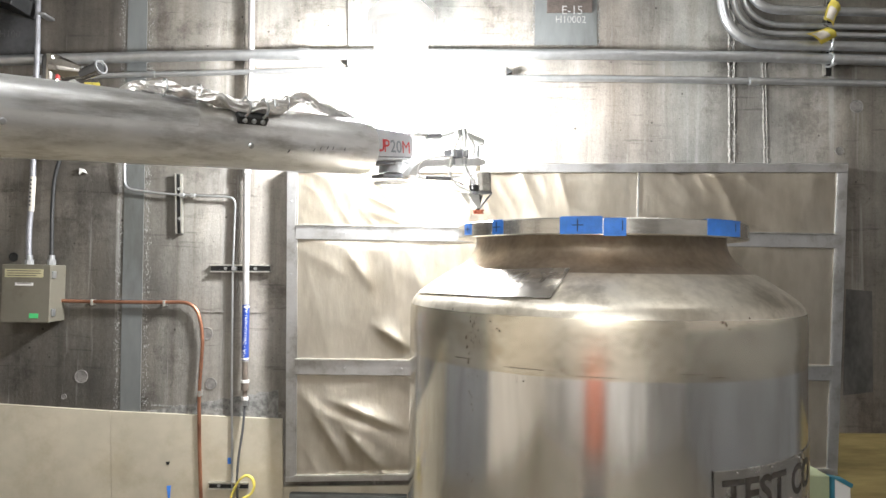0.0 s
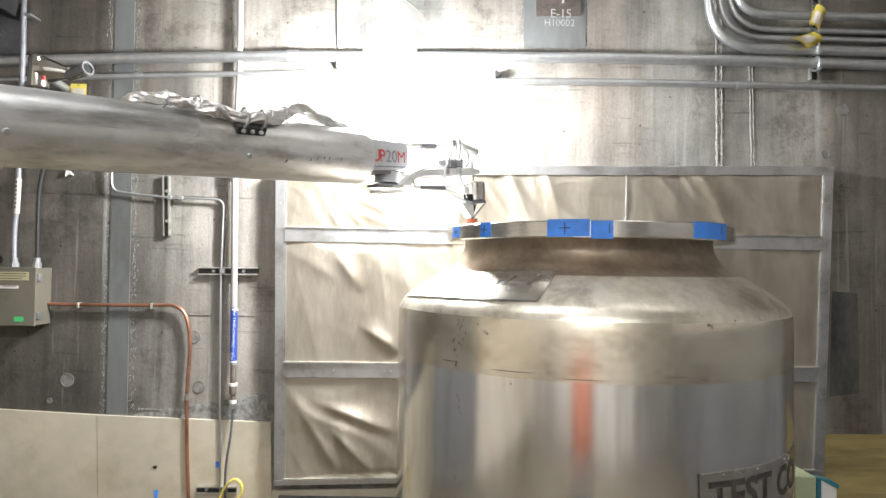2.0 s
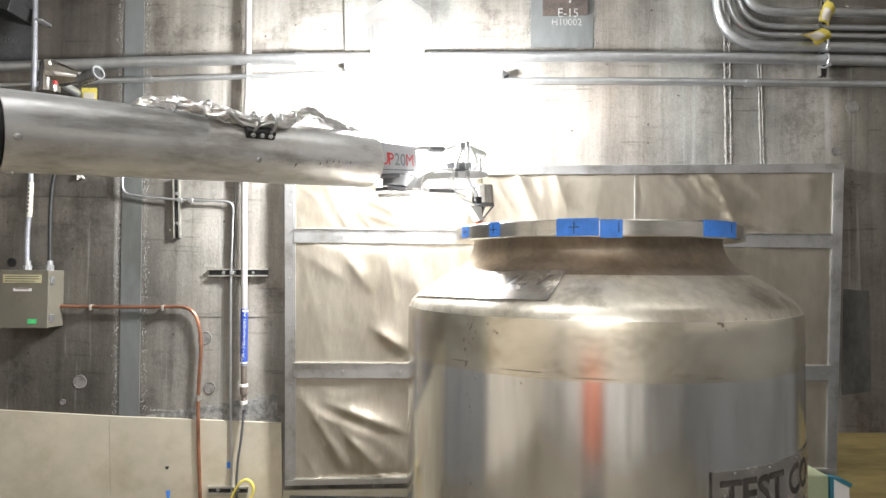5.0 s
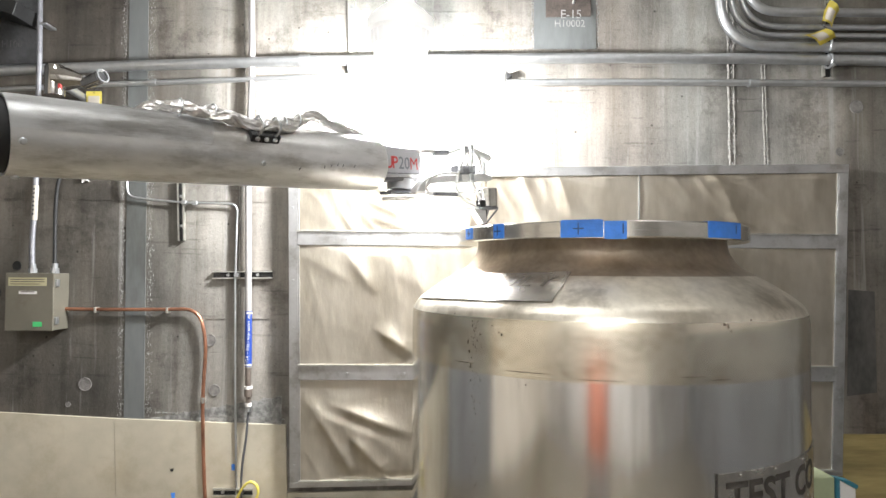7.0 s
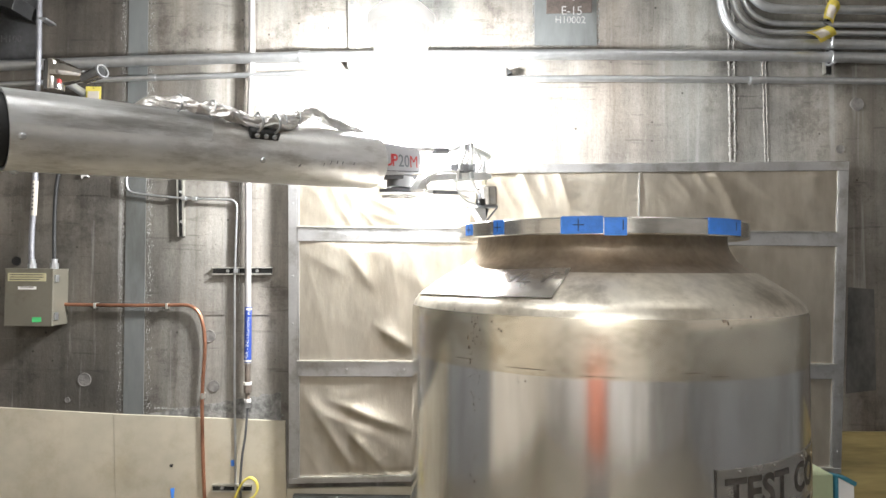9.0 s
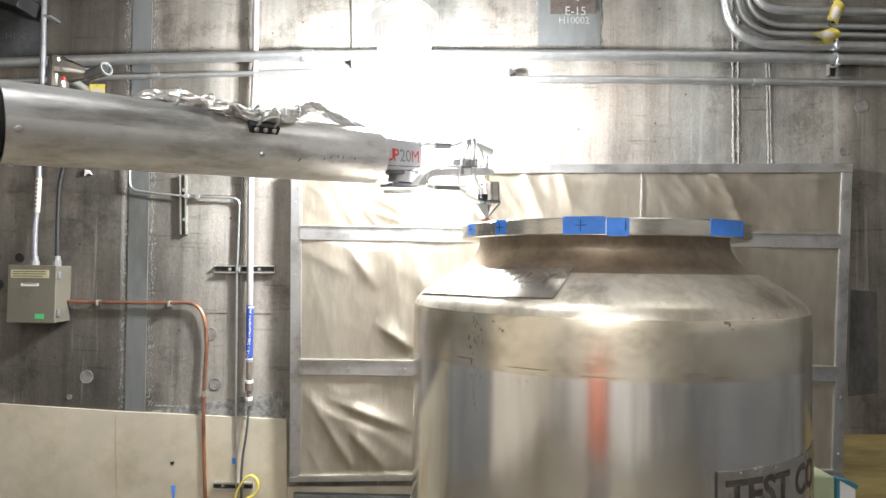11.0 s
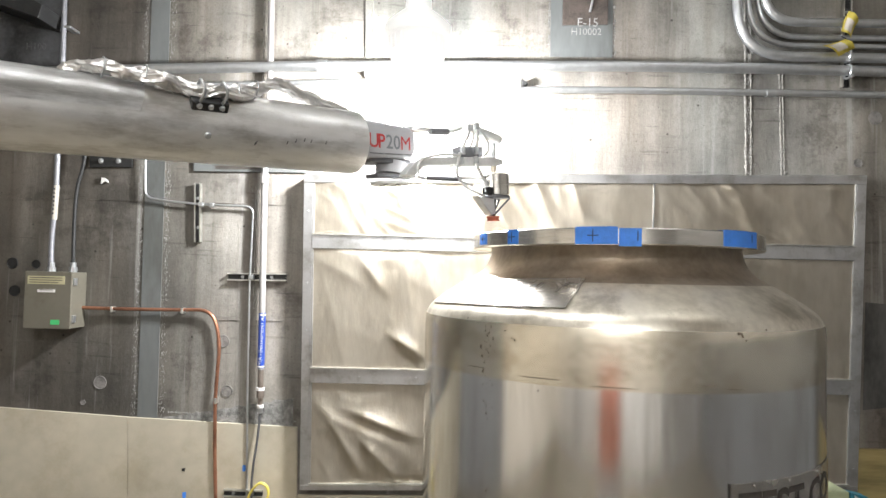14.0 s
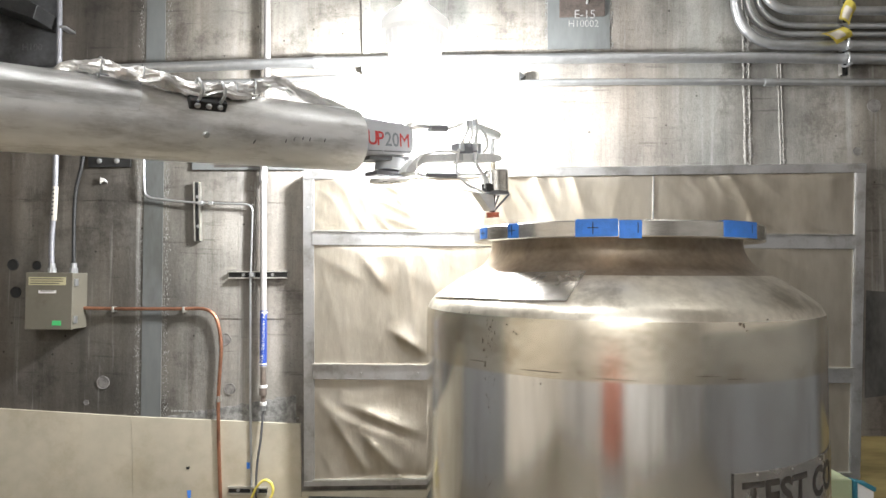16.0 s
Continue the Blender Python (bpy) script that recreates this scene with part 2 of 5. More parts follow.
PALEWALL = mat("pale_grey_paint", (0.78, 0.76, 0.73), 0.8, vary=0.1, scale=1.5, bump=0.1)
DARKWALL = mat("dark_grey_wall", (0.14, 0.14, 0.14), 0.8, vary=0.2, scale=1.5, bump=0.1)
BEIGEWALL = mat("beige_unseen_wall", (0.66, 0.6, 0.51), 0.7, vary=0.1, scale=1.5, bump=0.1)
CEILPAINT = mat("grey_ceiling", (0.55, 0.535, 0.5), 0.85, vary=0.1, scale=1.5, bump=0.1)
ROOMWALL = mat("plain_concrete", (0.38, 0.36, 0.34), 0.85, vary=0.2, scale=1.5, bump=0.2)
GLOW = mat("lit_glass", (1.0, 0.98, 0.95), 0.3, vary=0.0, emit=30.0)
PANELGLOW = mat("lit_diffuser", (1.0, 0.97, 0.92), 0.4, vary=0.0, emit=1.3)
GLASS = mat("frosted_refractor", (0.9, 0.9, 0.88), 0.25, vary=0.05, emit=0.9)
# Emission also stands in for the glare that whitens the lamp housing.
ACRYLIC = mat("glare_lit_acrylic", (0.82, 0.82, 0.81), 0.3, vary=0.04, emit=0.45)


# ---- mesh helpers ----
def ob_of(name, bm, material, smooth=False):
    bmesh.ops.recalc_face_normals(bm, faces=bm.faces)
    me = bpy.data.meshes.new(name)
    bm.to_mesh(me)
    bm.free()
    me.materials.append(material)
    if smooth:
        me.shade_smooth()
        me.set_sharp_from_angle(angle=radians(40))
    return new(name, me)


def part(name, bm, material, parent, label="", smooth=False):
    ob = ob_of(name, bm, material, smooth)
    ob.parent = parent
    if label:
        tagged(ob, label)
    return ob


def thing(name, label, category, m=None, group="", kind=""):
    ob = new(name)
    ob.empty_display_size = 0.05
    if m is not None:
        ob.matrix_world = m
    return tagged(ob, label, category, group, kind)


def box(x0, x1, y0, y1, z0, z1, bevel=0.0):
    bm = bmesh.new()
    bmesh.ops.create_cube(bm, size=1, matrix=Matrix.Translation(((x0 + x1) / 2, (y0 + y1) / 2, (z0 + z1) / 2))
                          @ Matrix.Diagonal((abs(x1 - x0), abs(y1 - y0), abs(z1 - z0), 1)))
    if bevel:
        bmesh.ops.bevel(bm, geom=bm.edges[:], offset=bevel, segments=2, affect="EDGES", profile=0.5)
    return bm


def join(*bms):
    out = bms[0]
    for b in bms[1:]:
        me = bpy.data.meshes.new("tmp")
        b.to_mesh(me)
        out.from_mesh(me)
        bpy.data.meshes.remove(me)
        b.free()
    return out


def prism(outline, y0, y1, bevel=0.0):
    """A slab in the x z plane from an outline of (x, z), from y0 to y1."""
    bm = bmesh.new()
    a = [bm.verts.new((x, y0, z)) for x, z in outline]
    b = [bm.verts.new((x, y1, z)) for x, z in outline]
    bm.faces.new(a)
    bm.faces.new(b[::-1])
    for i in range(len(a)):
        j = (i + 1) % len(a)
        bm.faces.new((a[i], b[i], b[j], a[j]))
    if bevel:
        bmesh.ops.recalc_face_normals(bm, faces=bm.faces)
        bmesh.ops.bevel(bm, geom=bm.edges[:], offset=bevel, segments=2, affect="EDGES", profile=0.5)
    return bm


def lathe(profile, seg=48, m=None):
    """Turns (r, z) pairs round the z axis."""
    bm = bmesh.new()
    rings = []
    for r, z in profile:
        if r < 1e-5:
            rings.append([bm.verts.new((0, 0, z))])
        else:
            rings.append([bm.verts.new((r * math.sin(2 * math.pi * i / seg), -r * math.cos(2 * math.pi * i / seg), z)) for i in range(seg)])
    for a, b in zip(rings, rings[1:]):
        for i in range(seg):
            j = (i + 1) % seg
            if len(a) == 1 and len(b) > 1:
                bm.faces.new((a[0], b[j], b[i]))
            elif len(b) == 1 and len(a) > 1:
                bm.faces.new((a[i], a[j], b[0]))
            elif len(a) > 1:
                bm.faces.new((a[i], a[j], b[j], b[i]))
    if m is not None:
        bm.transform(m)
    return bm


def rounded(points, bend, steps=7):
    """A polyline with its corners turned into arcs of about that radius."""
    pts = [Vector(p) for p in points]
    out = [pts[0]]
    for a, b, c in zip(pts, pts[1:], pts[2:]):
        u, v = (a - b), (c - b)
        d = min(bend, u.length * 0.49, v.length * 0.49)
        p, q = b + u.normalized() * d, b + v.normalized() * d
        for k in range(steps + 1):
            s = k / steps
            out.append(p.lerp(b, s).lerp(b.lerp(q, s), s))
    out.append(pts[-1])
    return out


def sweep(points, radius, seg=14, wobble=0.0, seed=0):
    """A round bar along points; wobble crumples it."""
    bm = bmesh.new()
    pts = [Vector(p) for p in points]
    side, rings = None, []
    for i, p in enumerate(pts):
        d = (pts[min(i + 1, len(pts) - 1)] - pts[max(i - 1, 0)]).normalized()
        if side is None:
            side = d.orthogonal().normalized()
        side = (side - d * side.dot(d)).normalized()
        up = d.cross(side)
        ring = []
        for k in range(seg):
            a = 2 * math.pi * k / seg
            r = radius * (min(1, 0.25 + 0.12 * i, 0.2 + 0.06 * (len(pts) - 1 - i)) if wobble else 1)
            if wobble:
                r *= 1 + wobble * (noise.noise((p * 45) + Vector((math.cos(a) * 1.7, math.sin(a) * 1.7, seed))) + 0.22 * noise.noise((p * 110) + Vector((math.cos(a) * 3.1, math.sin(a) * 3.1, seed + 4))))
            ring.append(bm.verts.new(p + (side * math.cos(a) + up * math.sin(a)) * r))
        rings.append(ring)
    for a, b in zip(rings, rings[1:]):
        for k in range(seg):
            j = (k + 1) % seg
            bm.faces.new((a[k], a[j], b[j], b[k]))
    bm.faces.new(rings[0][::-1])
    bm.faces.new(rings[-1])
    return bm


def dense(points, step):
    pts, out = [Vector(p) for p in points], []
    for a, b in zip(pts, pts[1:]):
        k = max(1, int((b - a).length / step))
        out += [a.lerp(b, i / k) for i in range(k)]
    return out + [pts[-1]]


def spline(points, per=8):
    """A smooth curve through points."""
    p = [Vector(q) for q in points]
    p = [p[0] * 2 - p[1]] + p + [p[-1] * 2 - p[-2]]
    out = []
    for i in range(1, len(p) - 2):
        for k in range(per):
            t = k / per
            out.append(0.5 * (2 * p[i] + (p[i + 1] - p[i - 1]) * t + (2 * p[i - 1] - 5 * p[i] + 4 * p[i + 1] - p[i + 2]) * t * t
                              + (3 * p[i] - p[i - 1] - 3 * p[i + 1] + p[i + 2]) * t ** 3))
    return out + [p[-2]]


def cyl(a, b, r, seg=16, r2=None):
    a, b = Vector(a), Vector(b)
    m = Matrix.Translation(a) @ (b - a).to_track_quat("Z", "Y").to_matrix().to_4x4()
    h, r2 = (b - a).length, r if r2 is None else r2
    return lathe([(0, 0), (r, 0), (r2, h), (0, h)], seg, m)


def lettering(text, size, place=None, align="LEFT", depth=0.0, bold=0.0, fine=True):
    """A bmesh of words in the x y plane; place maps each (x, y, z)."""
    cu = bpy.data.curves.new("words", "FONT")
    cu.body, cu.size, cu.align_x, cu.extrude = text, size, align, depth
    cu.resolution_u, cu.offset = 3, bold
    ob = new("words", cu)
    me = bpy.data.meshes.new_from_object(ob.evaluated_get(bpy.context.evaluated_depsgraph_get()))
    bpy.data.objects.remove(ob)
    bpy.data.curves.remove(cu)
    bm = bmesh.new()
    bm.from_mesh(me)
    bpy.data.meshes.remove(me)
    if place:
        if fine:
            bmesh.ops.subdivide_edges(bm, edges=[e for e in bm.edges if e.calc_length() > size * 0.3], cuts=2)
        for v in bm.verts:
            v.co = place(v.co)
    return bm


WALL = 3.27


def on_wall(p, y=WALL):
    return (p[0], y, p[1])


# ---- the shell of the room ----
def structure(name, bm, material, label):
    return tagged(ob_of(name, bm, material), label, name.split("_")[0], kind="structure")


structure("wall_north", box(-5, 5, WALL, WALL + 0.3, 0, 5), CONCRETE, "grey board-formed concrete wall with stains, pits and ends painted in shade")
# Unseen walls, floor and ceiling, toned to set the fill and reflections.
structure("wall_south", box(-4, 2.3, -3.8, -3.5, 0, 5), WHITEWALL, "unseen white wall, toned for reflections")
structure("wall_south_east", box(2.3, 4, -3.8, -3.5, 0, 5), ROOMWALL, "unseen grey wall, toned for reflections")
structure("wall_west", box(-4.3, -4, -5.3, 0.6, 0, 5), BEIGEWALL, "unseen beige wall, toned for reflections")
structure("wall_west_north", box(-4.3, -4, 0.6, WALL + 0.3, 0, 5), DARKWALL, "unseen dark grey wall, toned for reflections")
structure("wall_east", box(4, 4.3, -5.3, WALL + 0.3, 0, 2.1), DARKWALL, "unseen dark grey lower wall, toned for reflections")
structure("wall_east_upper", box(4, 4.3, -5.3, WALL + 0.3, 2.1, 5), ROOMWALL, "unseen grey upper wall, toned for reflections")
structure("floor", box(-5.3, 5.3, -5.3, WALL + 0.3, -0.2, 0), FLOORM, "dull brown-grey painted concrete floor")
structure("ceiling", box(-5.3, 5.3, -5.3, WALL + 0.3, 5, 5.2), CEILPAINT, "plain grey ceiling")


# Unseen columns, added to break the vessel's reflection into upright streaks.
for cx, cw, cm, cl in ((-2.6, 0.35, ROOMWALL, "unseen grey column, added for reflected streaks"), (-1.0, 0.12, PALEWALL, "unseen pale column, added for reflected streaks"), (0.75, 0.16, PALEWALL, "unseen pale column, added for reflected streaks"), (1.9, 0.45, ROOMWALL, "unseen grey column, added for reflected streaks")):
    structure("column", box(cx - cw / 2, cx + cw / 2, -3.5, -3.2, 0, 5, 0.01), cm, cl)


def unseen_ceiling_light(x, y, z, tip, long, wide):
    t = thing("unseen_ceiling_light", "white fluorescent ceiling light with a lit diffuser, unseen and assumed", "ceiling light", pose(x, y, z, tip), "ceiling lights")
    part("housing", join(box(-long / 2 - 0.04, long / 2 + 0.04, -wide / 2 - 0.05, wide / 2 + 0.05, 0.04, 0.16, 0.01)), WHITE, t)
    if tip:
        a = radians(-tip)
        part("bracket", cyl((0, 0, 0.1), (0, (5 - z) * math.sin(-a) , (5 - z) * math.cos(a)), 0.02), GALV, t)
    part("diffuser", box(-long / 2 - 0.02, long / 2 + 0.02, -wide / 2 - 0.03, wide / 2 + 0.03, 0.0, 0.036, 0.008), PANELGLOW, t, "lit white diffuser")


for lx, ly, lz, tip, power, long, wide in CEILING:
    unseen_ceiling_light(lx, ly, lz, tip, long, wide)


# ---- high-bay lamp ----
def high_bay():
    x, y, z = LAMP
    t = thing("high_bay_lamp", "bright white industrial high-bay lamp hanging by the wall", "lamp", pose(x, y, z))
    part("housing", lathe([(0, 0.5), (0.05, 0.5), (0.06, 0.3), (0.11, 0.26), (0.15, 0.22), (0.152, 0.17), (0.135, 0.16), (0.128, 0.1), (0, 0.1)], 40), ACRYLIC, t, "translucent acrylic reflector, its glow also standing in for glare", True)
    for k in range(24):
        a = 2 * math.pi * k / 24
        part("rib", cyl((0.134 * math.sin(a), -0.134 * math.cos(a), 0.165), (0.1275 * math.sin(a), -0.1275 * math.cos(a), 0.1), 0.004, 6), ACRYLIC, t)
    part("refractor", lathe([(0.122, 0.098), (0.118, 0.05), (0.1, 0.03), (0.096, 0.02), (0.09, 0.03), (0.1, 0.06), (0.11, 0.098)], 40), GLASS, t, "frosted glass refractor ring", True)
    part("lens", lathe([(0.094, 0.02), (0.08, 0.0), (0.05, -0.012), (0, -0.016)], 32), GLOW, t, "glowing lamp lens", True).visible_shadow = False
    part("stem", cyl((0, 0, 0.5), (0, 0, 5 - z), 0.014), GALV, t)


high_bay()

# ---- the vessel ----
AX, AY, RB, RF = 0.566, 2.341, 0.681, 0.512
PROFILE = [(RB - 0.01, 0.1), (RB, 0.12), (RB, 0.6), (RB, 1.2), (RB, 1.70), (RB + 0.001, 1.76), (RB + 0.001, 1.82), (RB, 1.845), (RB - 0.003, 1.862), (0.672, 1.8775), (0.662, 1.8915), (0.648, 1.905), (0.614, 1.930),
           (0.557, 1.967), (0.528, 1.983), (0.508, 1.994), (0.486, 2.008), (0.466, 2.027), (0.451, 2.052), (0.443, 2.075), (0.44, 2.1)]


def shell(theta, z, off=0.0):
    """The point of the vessel's skin at that turn (0 faces the room) and height."""
    r = PROFILE[0][0]
    for (r0, z0), (r1, z1) in zip(PROFILE, PROFILE[1:]):
        if z0 <= z <= z1:
            r = r0 + (r1 - r0) * (z - z0) / (z1 - z0)
    a = radians(theta)
    return Vector(((r + off) * math.sin(a), -(r + off) * math.cos(a), z))


def wrap(t0, t1, z0, z1, off, thick, nt=16, nz=4, corner=None):
    """A sheet bent onto the vessel's skin; corner(u, v) shifts its turn and height."""
    bm = bmesh.new()
    grid = []
    for layer in (off, off + thick):
        rows = []
        for j in range(nz + 1):
            row = []
            for i in range(nt + 1):
                u, v = i / nt, j / nz
                th, z = (t0 + (t1 - t0) * u, z0 + (z1 - z0) * v) if corner is None else corner(u, v)
                row.append(bm.verts.new(shell(th, z, layer)))
            rows.append(row)
        grid.append(rows)
    lo, hi = grid
    for j in range(nz):
        for i in range(nt):
            bm.faces.new((lo[j][i], lo[j + 1][i], lo[j + 1][i + 1], lo[j][i + 1]))
            bm.faces.new((hi[j][i], hi[j][i + 1], hi[j + 1][i + 1], hi[j + 1][i]))
    edge = [(j, 0) for j in range(nz + 1)] + [(nz, i) for i in range(1, nt + 1)] + [(j, nt) for j in range(nz - 1, -1, -1)] + [(0, i) for i in range(nt - 1, 0, -1)]
    for (a, b), (c, d) in zip(edge, edge[1:] + edge[:1]):
        bm.faces.new((lo[a][b], hi[a][b], hi[c][d], lo[c][d]))
    return bm


def ring_sheet(r, t0, t1, z0, z1, thick, nt=10):
    bm = bmesh.new()
    rows = []
    for i in range(nt + 1):
        a = radians(t0 + (t1 - t0) * i / nt)
        rows.append([bm.verts.new((q * math.sin(a), -q * math.cos(a), z)) for q, z in ((r, z0), (r + thick, z0), (r + thick, z1), (r, z1))])
    for a, b in zip(rows, rows[1:]):
        for k in range(4):
            j = (k + 1) % 4
            bm.faces.new((a[k], a[j], b[j], b[k]))
    bm.faces.new(rows[0])
    bm.faces.new(rows[-1][::-1])
    return bm


def vessel():
    t = thing("steel_vessel", "large stained stainless steel vessel with a flanged open neck", "tank", pose(AX, AY, 0))
    part("skirt", lathe([(RB - 0.05, 0.0), (RB - 0.03, 0.0), (RB - 0.03, 0.12), (RB - 0.05, 0.12), (RB - 0.05, 0.0)], 96), STEEL, t, smooth=True)
    n = next(i for i, p in enumerate(PROFILE) if p[1] >= 1.86)
    m = next(i for i, p in enumerate(PROFILE) if p[1] >= 1.7)
    part("shell", lathe(PROFILE[:m + 1] + [(RB - 0.008, 1.69), (RB - 0.008, 0.13), (0, 0.13)], 160), STEEL, t, "stainless cylindrical shell", True)
    part("upper_band", lathe(PROFILE[m:n + 1] + [(RB - 0.014, 1.855), (RB - 0.008, 1.82), (RB - 0.008, 1.705)], 160), BAND, t, "duller stained band under the shoulder", True)
    k = next(i for i, p in enumerate(PROFILE) if p[1] >= 1.98)
    part("shoulder", lathe(PROFILE[n:k + 1] + [(0.515, 1.978), (0.6, 1.925), (RB - 0.02, 1.865)], 160), NECK, t, "stained stainless shoulder", True)
    part("neck", lathe(PROFILE[k:] + [(0.43, 2.1), (0.433, 2.06), (0.455, 2.02), (0.515, 1.978)], 160), NECKSHADE, t, "brown neck, the flange's shadow put into its colour", True)
    fl = part("flange", lathe([(0.44, 2.097), (RF - 0.004, 2.095), (RF, 2.099), (RF, 2.142), (RF - 0.004, 2.146), (0.41, 2.146), (0.41, 2.097), (0.44, 2.097)], 160), FLANGE, t, "machined stainless flange ring", True)
    # tapes on the rim
    for a, b, lo, hi, mark, cross in ((-73.104, -66.855, 2.104, 2.143, 0.5, True), (-52.653, -47.545, 2.1, 2.1465, 0.4, True),
                                      (-25.428, -11.589, 2.0965, 2.1475, 0.42, True), (-11.323, -4.140, 2.091, 2.144, 0.83, False),
                                      (25.393, 44.728, 2.099, 2.1475, 0.8, False)):
        tape = part("tape", ring_sheet(RF, a, b, lo, hi, 0.0022), BLUE, fl, "strip of blue masking tape")
        if hi > 2.147:
            over = lathe([(RF - 0.022, 2.1475), (RF + 0.0024, 2.1475), (RF + 0.0024, 2.149), (RF - 0.022, 2.149), (RF - 0.022, 2.1475)], 360)
            gone = [f for f in over.faces if not a + 0.3 < math.degrees(math.atan2(f.calc_center_median().x, -f.calc_center_median().y)) < b - 0.2]
            bmesh.ops.delete(over, geom=gone, context="FACES")
            part("tape", over, BLUE, fl, "tape folded over the top of the rim")
        if b - a > 1.5:
            mid = a + (b - a) * mark
            pen = ring_sheet(RF + 0.0023, mid - 0.16, mid + 0.16, lo + 0.008 if cross else lo + 0.016, hi - 0.008, 0.0006, 2)
            if cross:
                wide = min(1.8, (b - a) * 0.35)
                pen = join(pen, ring_sheet(RF + 0.0023, mid - wide, mid + wide, 2.1215, 2.1242, 0.0006, 6))
            part("cross_mark", pen, INK, t, "pen mark on the tape")
    return t


VESSEL = vessel()


def shell_stains(t):
    """Small dark spots and dribbles on the shell and shoulder."""
    rng = random.Random(11)
    base, low = -44.203, 0.9
    verts, faces = [], []

    def spot(th, z, w, h):
        k = len(verts)
        c = shell(th, z, 0.0018)
        n = 7
        for i in range(n):
            a = 2 * math.pi * i / n
            q = rng.uniform(0.5, 1.0)
            verts.append(shell(th + math.degrees(w * q * math.cos(a) / RB), z + h * q * math.sin(a), 0.0016)[:])
        verts.append(c[:])
        for i in range(n):
            faces.append((k + i, k + (i + 1) % n, k + n))

    for _ in range(110):
        spot(base + rng.gauss(0, 0.9), 1.85 - 0.75 * rng.random() ** 1.5, rng.uniform(0.0006, 0.0022), rng.uniform(0.001, 0.0055))
    for _ in range(60):
        spot(rng.uniform(-75, 60), rng.uniform(1.0, 1.9), rng.uniform(0.0008, 0.0025), rng.uniform(0.001, 0.0035))
    for th, z, w in ((-30, 1.718, 0.11), (-14, 1.709, 0.09), (8, 1.722, 0.05), (14, 1.712, 0.04), (-48, 1.726, 0.06)):
        spot(th, z, w, 0.0014)
    for th, z, w, h in ((15.3, 1.857, 0.009, 0.006), (16.2, 1.852, 0.004, 0.008), (17.0, 1.839, 0.004, 0.003), (-52.0, 1.867, 0.004, 0.004), (-36.2, 1.817, 0.003, 0.005), (-38.9, 1.841, 0.004, 0.003),
                        (-37.0, 1.822, 0.002, 0.004), (23.1, 1.867, 0.005, 0.003), (-46.4, 1.788, 0.003, 0.009), (-46.0, 1.76, 0.004, 0.007), (-45.6, 1.72, 0.003, 0.012)):
        spot(th, z, w, h)
    me = bpy.data.meshes.new("stain")
    me.from_pydata(verts, [], faces)
    me.materials.append(RUST)
    ob = new("stain", me)
    ob.parent = t
    tagged(ob, "small dark stains and dribbles", kind="stuff")


shell_stains(VESSEL)


def vessel_signs(t):
    # sheet on the shoulder
    c00, c10, c11, c01 = (-81.296, 1.907), (-24.617, 1.920), (-21.780, 2.003), (-66.751, 1.990)

    def corner(u, v):
        a = c00[0] + (c10[0] - c00[0]) * u
        b = c01[0] + (c11[0] - c01[0]) * u
        z0, z1 = 1.9 + 0.012 * u, 1.985 + 0.012 * u
        return a + (b - a) * v, z0 + (z1 - z0) * v + 0.004 * (1 - v) * math.sin(3 * u)

    plate = part("metal_sign", wrap(0, 0, 0, 0, 0.006, 0.002, 24, 8, corner), SIGN, t, "thin bent metal sign with worn black lettering")

    def place(co):
        u, v = co.x, co.y
        th, z = corner(u, v)
        return shell(th, z, 0.0095)

    part("lettering", lettering("ONLY", 0.62, lambda co: place(Vector((0.35 + co.x * 0.36, 0.5 + co.y * 0.8, 0)))), WORN, plate, "worn dark letters")
    part("worn_letter", wrap(0, 0, 0, 0, 0.009, 0.0005, 4, 2, lambda u, v: corner(0.25 + 0.07 * u, 0.62 + 0.3 * v)), WORN, plate)
    # sheet on the shell
    a0, z0 = (12.828, 1.466)
    sign = part("metal_sign", wrap(a0, a0 + 50, z0 - 0.33, z0, 0.0015, 0.002, 30, 2), SIGN, t, "thin curved metal sign with black lettering")
    part("sign_edge", wrap(a0 - 0.25, a0 + 0.05, z0 - 0.33, z0 + 0.002, 0.002, 0.002, 2, 2), ETCH, sign)

    def on_shell(co):
        return shell(a0 + 2.2 + co.x / RB * 57.3, z0 - 0.105 + co.y, 0.0045)

    part("lettering", lettering("TEST CO", 0.115, on_shell, bold=0.0035), ETCH, sign, "black stencilled letters")
    part("worn_letter", wrap(a0 + 12, a0 + 38, z0 - 0.2, z0 - 0.14, 0.004, 0.0005, 16, 1), ETCH, sign)
    for k in (6, 17, 30):
        part("rivet", lathe([(0, 0.004), (0.003, 0.003), (0.004, 0)], 10, Matrix.Translation(shell(a0 + k, z0 - 0.006, 0.006)) @ pose(0, 0, 0, 90, 0, a0 + k)), STEEL, sign)


vessel_signs(VESSEL)

# ---- sheet-clad panel ----
PF = 3.185
TL, TR, BL, BR = (-0.794, 2.500), (2.044, 2.541), (-0.768, 0.906), (1.988, 0.978)


def at(u, v):
    """A point of the panel's plane: u across, v down."""
    a = (TL[0] + (TR[0] - TL[0]) * u, TL[1] + (TR[1] - TL[1]) * u)
    b = (BL[0] + (BR[0] - BL[0]) * u, BL[1] + (BR[1] - BL[1]) * u)
    return (a[0] + (b[0] - a[0]) * v, a[1] + (b[1] - a[1]) * v)


def quad(u0, u1, v0, v1):
    return [at(u0, v0), at(u1, v0), at(u1, v1), at(u0, v1)]


